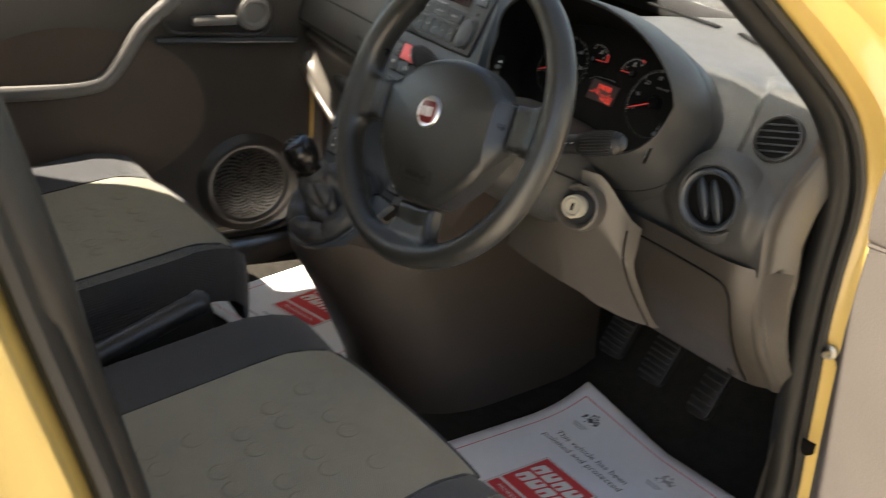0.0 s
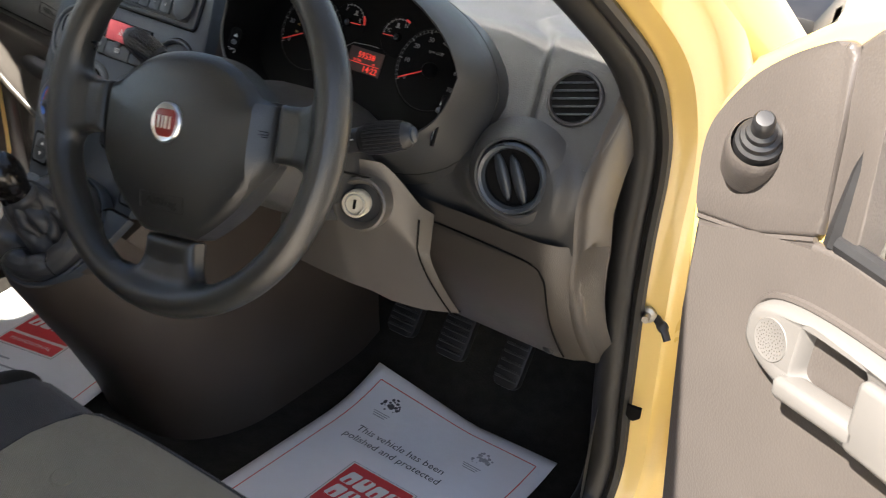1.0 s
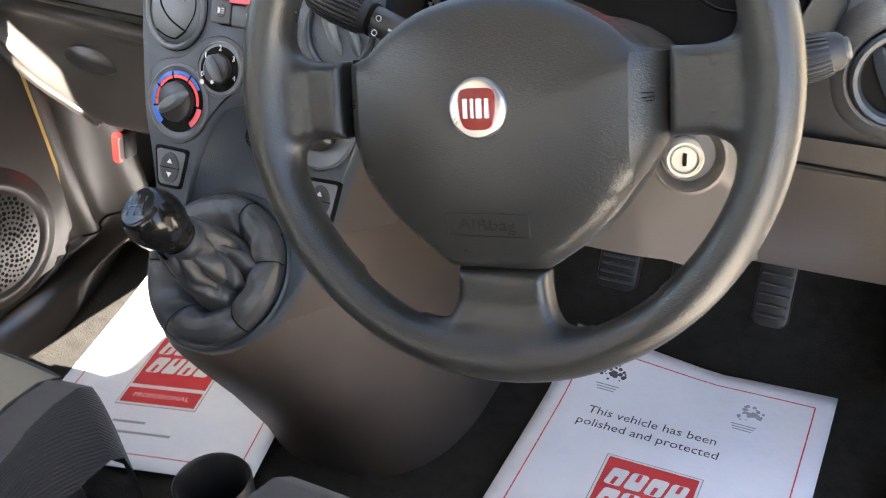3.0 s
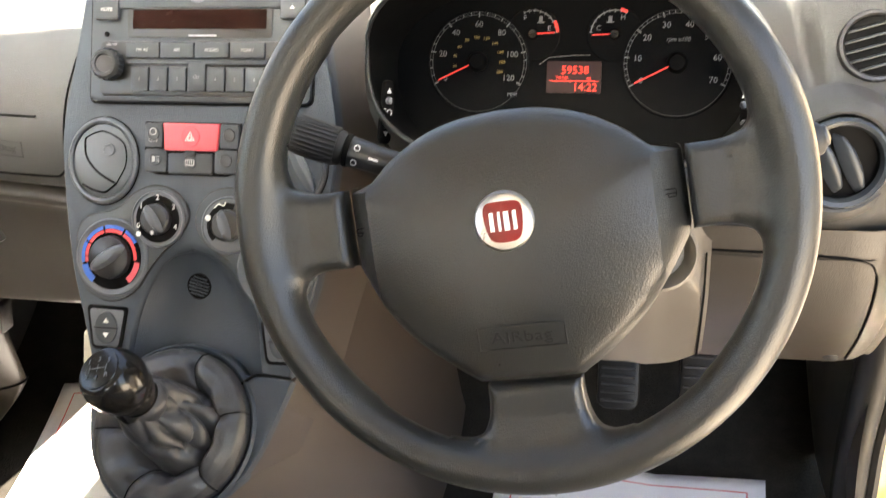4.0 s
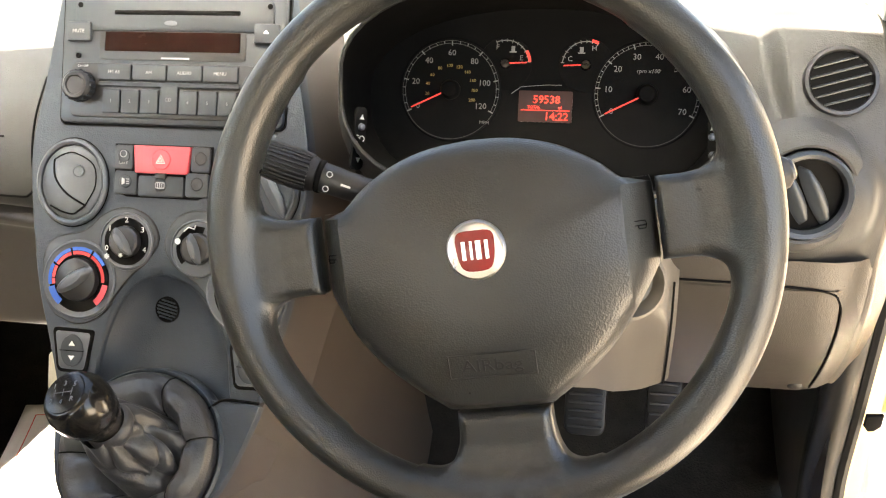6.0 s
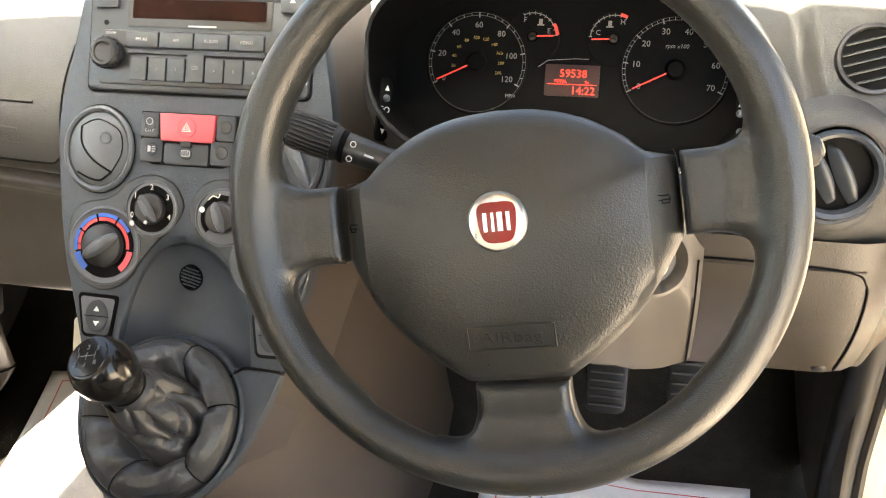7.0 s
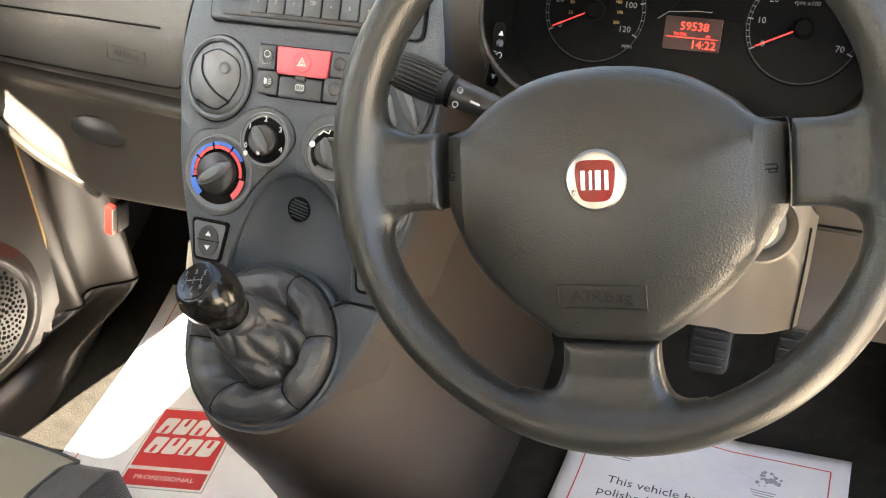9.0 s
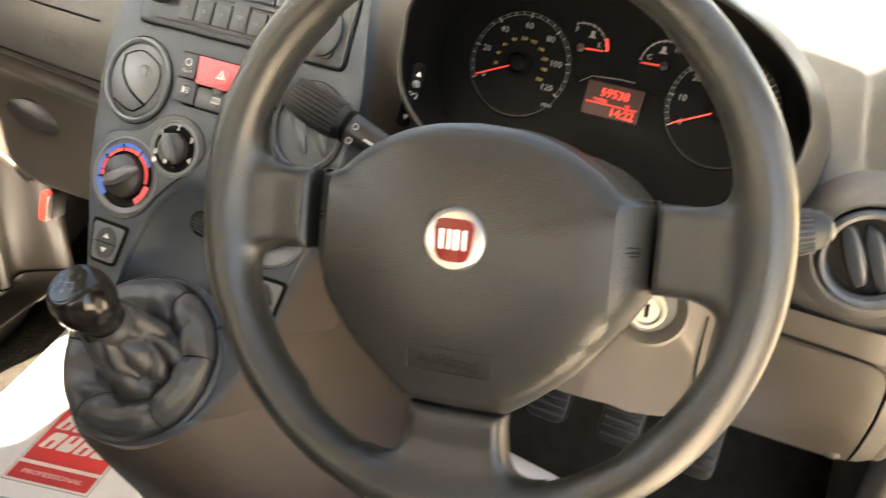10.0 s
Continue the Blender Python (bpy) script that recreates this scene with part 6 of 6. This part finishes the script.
tri = smooth_line([(0.008, 0.932), (0.018, 0.985), (0.012, 1.022), (-0.018, 1.066), (-0.055, 1.098), (-0.096, 1.122), (-0.110, 1.124)], 4) + [(-0.117, 1.118), (-0.124, 1.06), (-0.131, 1.0), (-0.132, 0.980), (-0.126, 0.975), (-0.07, 0.9495)]
quarter = dpart("mirror_panel", plate(tri[::-1], 0.03, pose(0, 0, 0.0125), 0.005, 3), DOORGREY, "grey corner panel with the mirror adjuster")
dpart("seam", sweep([(0.007, 0.9300, 0.0085), (-0.07, 0.948, 0.0085), (-0.128, 0.9735, 0.0085)], 0.0030, 6), DOORGREY, "", quarter)
lean = Vector((-0.50, 0.70, 0.50)).normalized()
AJ = Matrix.Translation((-0.054, 1.026, 0.020)) @ lean.to_track_quat("Z", "Y").to_matrix().to_4x4()
adj = lathe([(0.0205, -0.004), (0.0195, 0.006), (0.0165, 0.008), (0.0160, 0.014), (0.0125, 0.016), (0.0122, 0.022), (0.0092, 0.024), (0.0090, 0.032), (0.0088, 0.038), (0.0068, 0.041), (0, 0.0415)], 30, AJ)
knob = dpart("mirror_adjuster", adj, DARK, "black stepped mirror adjuster", quarter)
wedge = lathe([(0.0225, 0.001), (0.0250, -0.003), (0.0270, -0.014), (0.0275, -0.045)], 30, AJ)
dpart("adjuster_base", wedge, DOORGREY, "", quarter)
post = [(-0.112, 1.124), (-0.119, 1.116), (-0.126, 1.06), (-0.133, 1.0), (-0.134, 0.976), (-0.168, 0.976), (-0.160, 1.06), (-0.150, 1.146), (-0.128, 1.140)]
dpart("window_post", plate(post, 0.03, pose(0, 0, 0.0085), 0.004, 3), DOORGREY, "brown-grey trim beside the window", quarter)
bar = dpart("window_frame", sweep([(-0.143, 0.975, 0.002), (-0.145, 1.04, 0.0), (-0.150, 1.14, -0.010), (-0.20, 1.22, -0.03), (-0.40, 1.33, -0.07), (-0.80, 1.36, -0.09), (-0.97, 1.25, -0.06), (-0.98, 0.95, 0)], 0.010, 8), DARK, "black window surround")
dpart("upper_frame", sweep([(0.0, 0.97, -0.03), (-0.05, 1.07, -0.035), (-0.13, 1.16, -0.04), (-0.22, 1.245, -0.05), (-0.42, 1.355, -0.09), (-0.82, 1.385, -0.11), (-1.0, 1.26, -0.08), (-1.0, 0.95, -0.03)], 0.022, 10), PAINT, "yellow window frame")
pane = dpart("window_pane", sheet(lambda u, v: (-0.15 - 0.83 * u, 0.96 + v * (0.22 + 0.16 * math.sin(math.pi * min(1, u * 1.1)) ** 0.7), -0.012 - 0.07 * v), steps(0, 1, 8), steps(0, 1, 6)), GLASS, "clear side window")
mod(pane, "SOLIDIFY", thickness=0.003)
pane.visible_shadow = False
dpart("belt_trim", sweep([(-0.15, 0.981, 0.006), (-0.5, 0.975, 0.006), (-0.96, 0.958, 0.006)], 0.008, 8), DARK, "black window sill trim")
# pale handle bezel round a real hollow, with a dotted tweeter at its front end
def oval(cx, cz, a, b, power, grow=0.0, n=96):
    """A rounded oblong outline."""
    out = []
    for k in range(n):
        c, q = math.cos(2 * math.pi * k / n), math.sin(2 * math.pi * k / n)
        out.append((cx + (a + grow) * math.copysign(abs(c) ** (2 / power), c), cz + (b + grow) * math.copysign(abs(q) ** (2 / power), q)))
    return out


BEZ, HOLE = (-0.272, 0.887, 0.172, 0.038, 3.0), (-0.194, 0.8935, 0.034, 0.0265, 6.0)
levels = [(oval(*BEZ, 0.003), 0.008), (oval(*BEZ, 0.001), 0.022), (oval(*BEZ, -0.003), 0.028), (oval(*BEZ, -0.006), 0.029), (oval(*HOLE, 0.002), 0.029), (oval(*HOLE), 0.027), (oval(*HOLE, -0.003), 0.0135)]
bezel = dpart("handle_bezel", loft([[(x, z, d) for x, z in line] for line, d in levels], True, False), PALE, "pale grey door handle surround")
dpart("hollow", plate(oval(*HOLE, 0.004), 0.001, pose(0, 0, 0.0142)), DOORGREY, "grey hollow behind the pull", bezel)
dpart("bezel_lip", sweep([(x, z, 0.0125) for x, z in oval(*BEZ, 0.005, 48)], 0.0035, 6, True), DOORGREY, "", bezel)
dpart("speaker_grille", lathe([(0.0185, 0), (0.0178, 0.0012), (0.0165, 0.0008), (0, 0.0018)], 36, pose(-0.133, 0.888, 0.0288)), PALE, "round tweeter grille", bezel)
bm = bmesh.new()
for k in range(90):
    r, a = 0.0160 * math.sqrt((k + 0.5) / 90), k * 2.39996
    joined(bm, lathe([(0, 0.0002), (0.0005, 0.0001), (0.0006, -0.0004)], 6, pose(-0.133 + r * math.cos(a), 0.888 + r * math.sin(a), 0.0306 - 0.0008 * (r / 0.016) ** 2)))
tagged(dpart("grille_dots", bm, DOORGREY, "", bezel), kind="stuff")
grab = box((0.092, 0.019, 0.026), (-0.200, 0.8665, 0.027), (0, 0, -7), bevel=0.006, segments=3)
dpart("pull", grab, PALE, "pale grey door pull", bezel)
dpart("release", box((0.075, 0.060, 0.014), (-0.268, 0.889, 0.033), (0, 0, -3), bevel=0.006, segments=3), PALE, "inner release lever", bezel)
dpart("pocket_lip", sweep(smooth_line([(-0.10, 0.50, 0.02), (-0.25, 0.535, 0.03), (-0.5, 0.54, 0.035), (-0.85, 0.53, 0.02)], 5), 0.012, 8), DOORGREY, "door pocket edge")

# outside mirror beyond the window
mir = thing("door_mirror", MD @ pose(0.22, 1.02, -0.16), "black door mirror outside the window", "door mirror")
part("housing", lathe([(0, -0.09), (0.09, -0.06), (0.115, 0), (0.11, 0.02), (0.10, 0.02)], 28, pose(0, 0, 0, 0, 90, 0) @ Matrix.Diagonal((0.7, 0.85, 0.8, 1))), DARK, mir)
part("arm", box((0.06, 0.04, 0.12), (0.02, -0.03, 0.06), bevel=0.01), DARK, mir)

# passenger door, ajar
MP = frame_of((-0.52, 0.36, 0.0), (math.sin(radians(10)), math.cos(radians(10)), 0), (0, 0, 1))
pdoor = thing("door_2", MP @ pose(0, 0.40, 0), "grey inner side of the passenger door, standing ajar", "car door", group="front doors", kind="structure")


def ppart(name, bm, mat, label="", parent=None, smooth=40):
    bmesh.ops.transform(bm, matrix=D, verts=bm.verts[:])
    return part(name, bm, mat, parent or pdoor, label, smooth)


pc = smooth_line([(0.20, 0.405), (0.06, 0.412), (0.0, 0.425), (-0.022, 0.46), (-0.022, 0.55), (-0.012, 0.70), (0.002, 0.82), (0.02, 0.965), (0.3, 0.99), (1.20, 0.995), (1.20, 0.8), (1.18, 0.6), (1.1, 0.42), (0.5, 0.40)], 4, True)
ppart("inner_card", plate(pc, 0.04, pose(0, 0, 0.0), 0.010, 4), KICKGREY, "grey moulded door card")
ppart("outer_skin", plate([(0.02, 0.44), (-0.030, 0.47), (-0.036, 0.55), (-0.030, 0.64), (-0.020, 0.78), (-0.005, 0.96), (0.30, 1.0), (0.98, 1.005), (0.99, 0.8), (0.97, 0.6), (0.9, 0.45), (0.5, 0.44)], 0.05, pose(0, 0, -0.016), 0.010), PAINT, "yellow painted door shell")
SX, SZ = 0.106, 0.503
ppart("speaker_surround", lathe([(0.106, 0.0), (0.100, 0.003), (0.092, 0.009), (0.085, 0.012), (0.081, 0.011), (0.078, 0.008), (0.074, 0.006)], 56, pose(SX, SZ, 0.0)), KICKGREY, "round speaker housing")
grl = ppart("speaker_grille", lathe([(0.0765, 0.004), (0.076, 0.008), (0.05, 0.0125), (0, 0.015)], 44, pose(SX, SZ, 0.0)), KICKGREY, "grey perforated speaker grille")
rng = random.Random(4)
bm = bmesh.new()
for k in range(300):
    r, a = 0.071 * math.sqrt((k + 0.5) / 300), k * 2.39996
    wide = rng.choice((0.0018, 0.0024, 0.0029))
    joined(bm, lathe([(0, 0.0004), (wide, 0.0003), (wide * 1.08, -0.0006)], 8, pose(SX + r * math.cos(a), SZ + r * math.sin(a), 0.0005 + float(np.interp(r, [0, 0.05, 0.076], [0.015, 0.0125, 0.008])))))
tagged(ppart("grille_holes", bm, RECESS, "", grl), kind="stuff")
ppart("pocket", box((0.60, 0.10, 0.05), (0.60, 0.47, 0.03), bevel=0.015), KICKGREY, "door pocket")
ppart("armrest", sweep(smooth_line([(0.25, 0.905, 0.002), (0.275, 0.865, 0.003), (0.325, 0.815, 0.004), (0.374, 0.735, 0.006), (0.42, 0.708, 0.010), (0.54, 0.700, 0.016), (0.70, 0.70, 0.02), (0.85, 0.71, 0.01)], 5), 0.019, 12, squash=0.6), PALE, "pale grey sweeping armrest")
ppart("cloth_panel", lathe([(0, 0.010), (0.8, 0.007), (1, 0)], 44, pose(0.43, 0.66, 0.0) @ Matrix.Diagonal((0.23, 0.155, 1, 1))), INSERT, "brown door insert")
ppart("handle_recess", plate(round_rect(0.20, 0.075, 0.025, 0.185, 0.848), 0.008, pose(0, 0, 0.004), 0.002), DARK, "dark handle recess")
ppart("handle_rim", sweep([(x, y, 0.005) for x, y in round_rect(0.205, 0.080, 0.028, 0.185, 0.848, 6)], 0.004, 8, True), KICKGREY, "moulded rim of the handle recess")
ppart("handle_lever", box((0.085, 0.018, 0.016), (0.195, 0.836, 0.014), (0, 0, -3), bevel=0.005), PALE, "pale grey inner door handle")
ppart("tweeter", lathe([(0.034, 0), (0.031, 0.008), (0.023, 0.009), (0.019, 0.005), (0, 0.009)], 32, pose(0.118, 0.850, 0.004)), PALE, "round tweeter")
ppart("sill_trim", sweep([(0.03, 0.80, 0.004), (0.12, 0.80, 0.008), (0.30, 0.795, 0.008)], 0.006, 6), SMOOTH)
ppart("window_frame", sweep([(0.02, 0.97, -0.02), (0.10, 1.06, -0.03), (0.30, 1.22, -0.06), (0.50, 1.36, -0.09), (1.00, 1.39, -0.10), (1.22, 1.28, -0.08), (1.22, 1.0, -0.02)], 0.018, 8), RUBBER, "black window frame")
pp = ppart("window_pane", sheet(lambda u, v: (0.04 + 1.16 * u, 0.985 + v * (0.02 + 0.36 * math.sin(math.pi / 2 * min(1, u * 1.9))), -0.02 - 0.08 * v), steps(0, 1, 8), steps(0, 1, 6)), GLASS, "clear side window")
mod(pp, "SOLIDIFY", thickness=0.003)
pp.visible_shadow = False
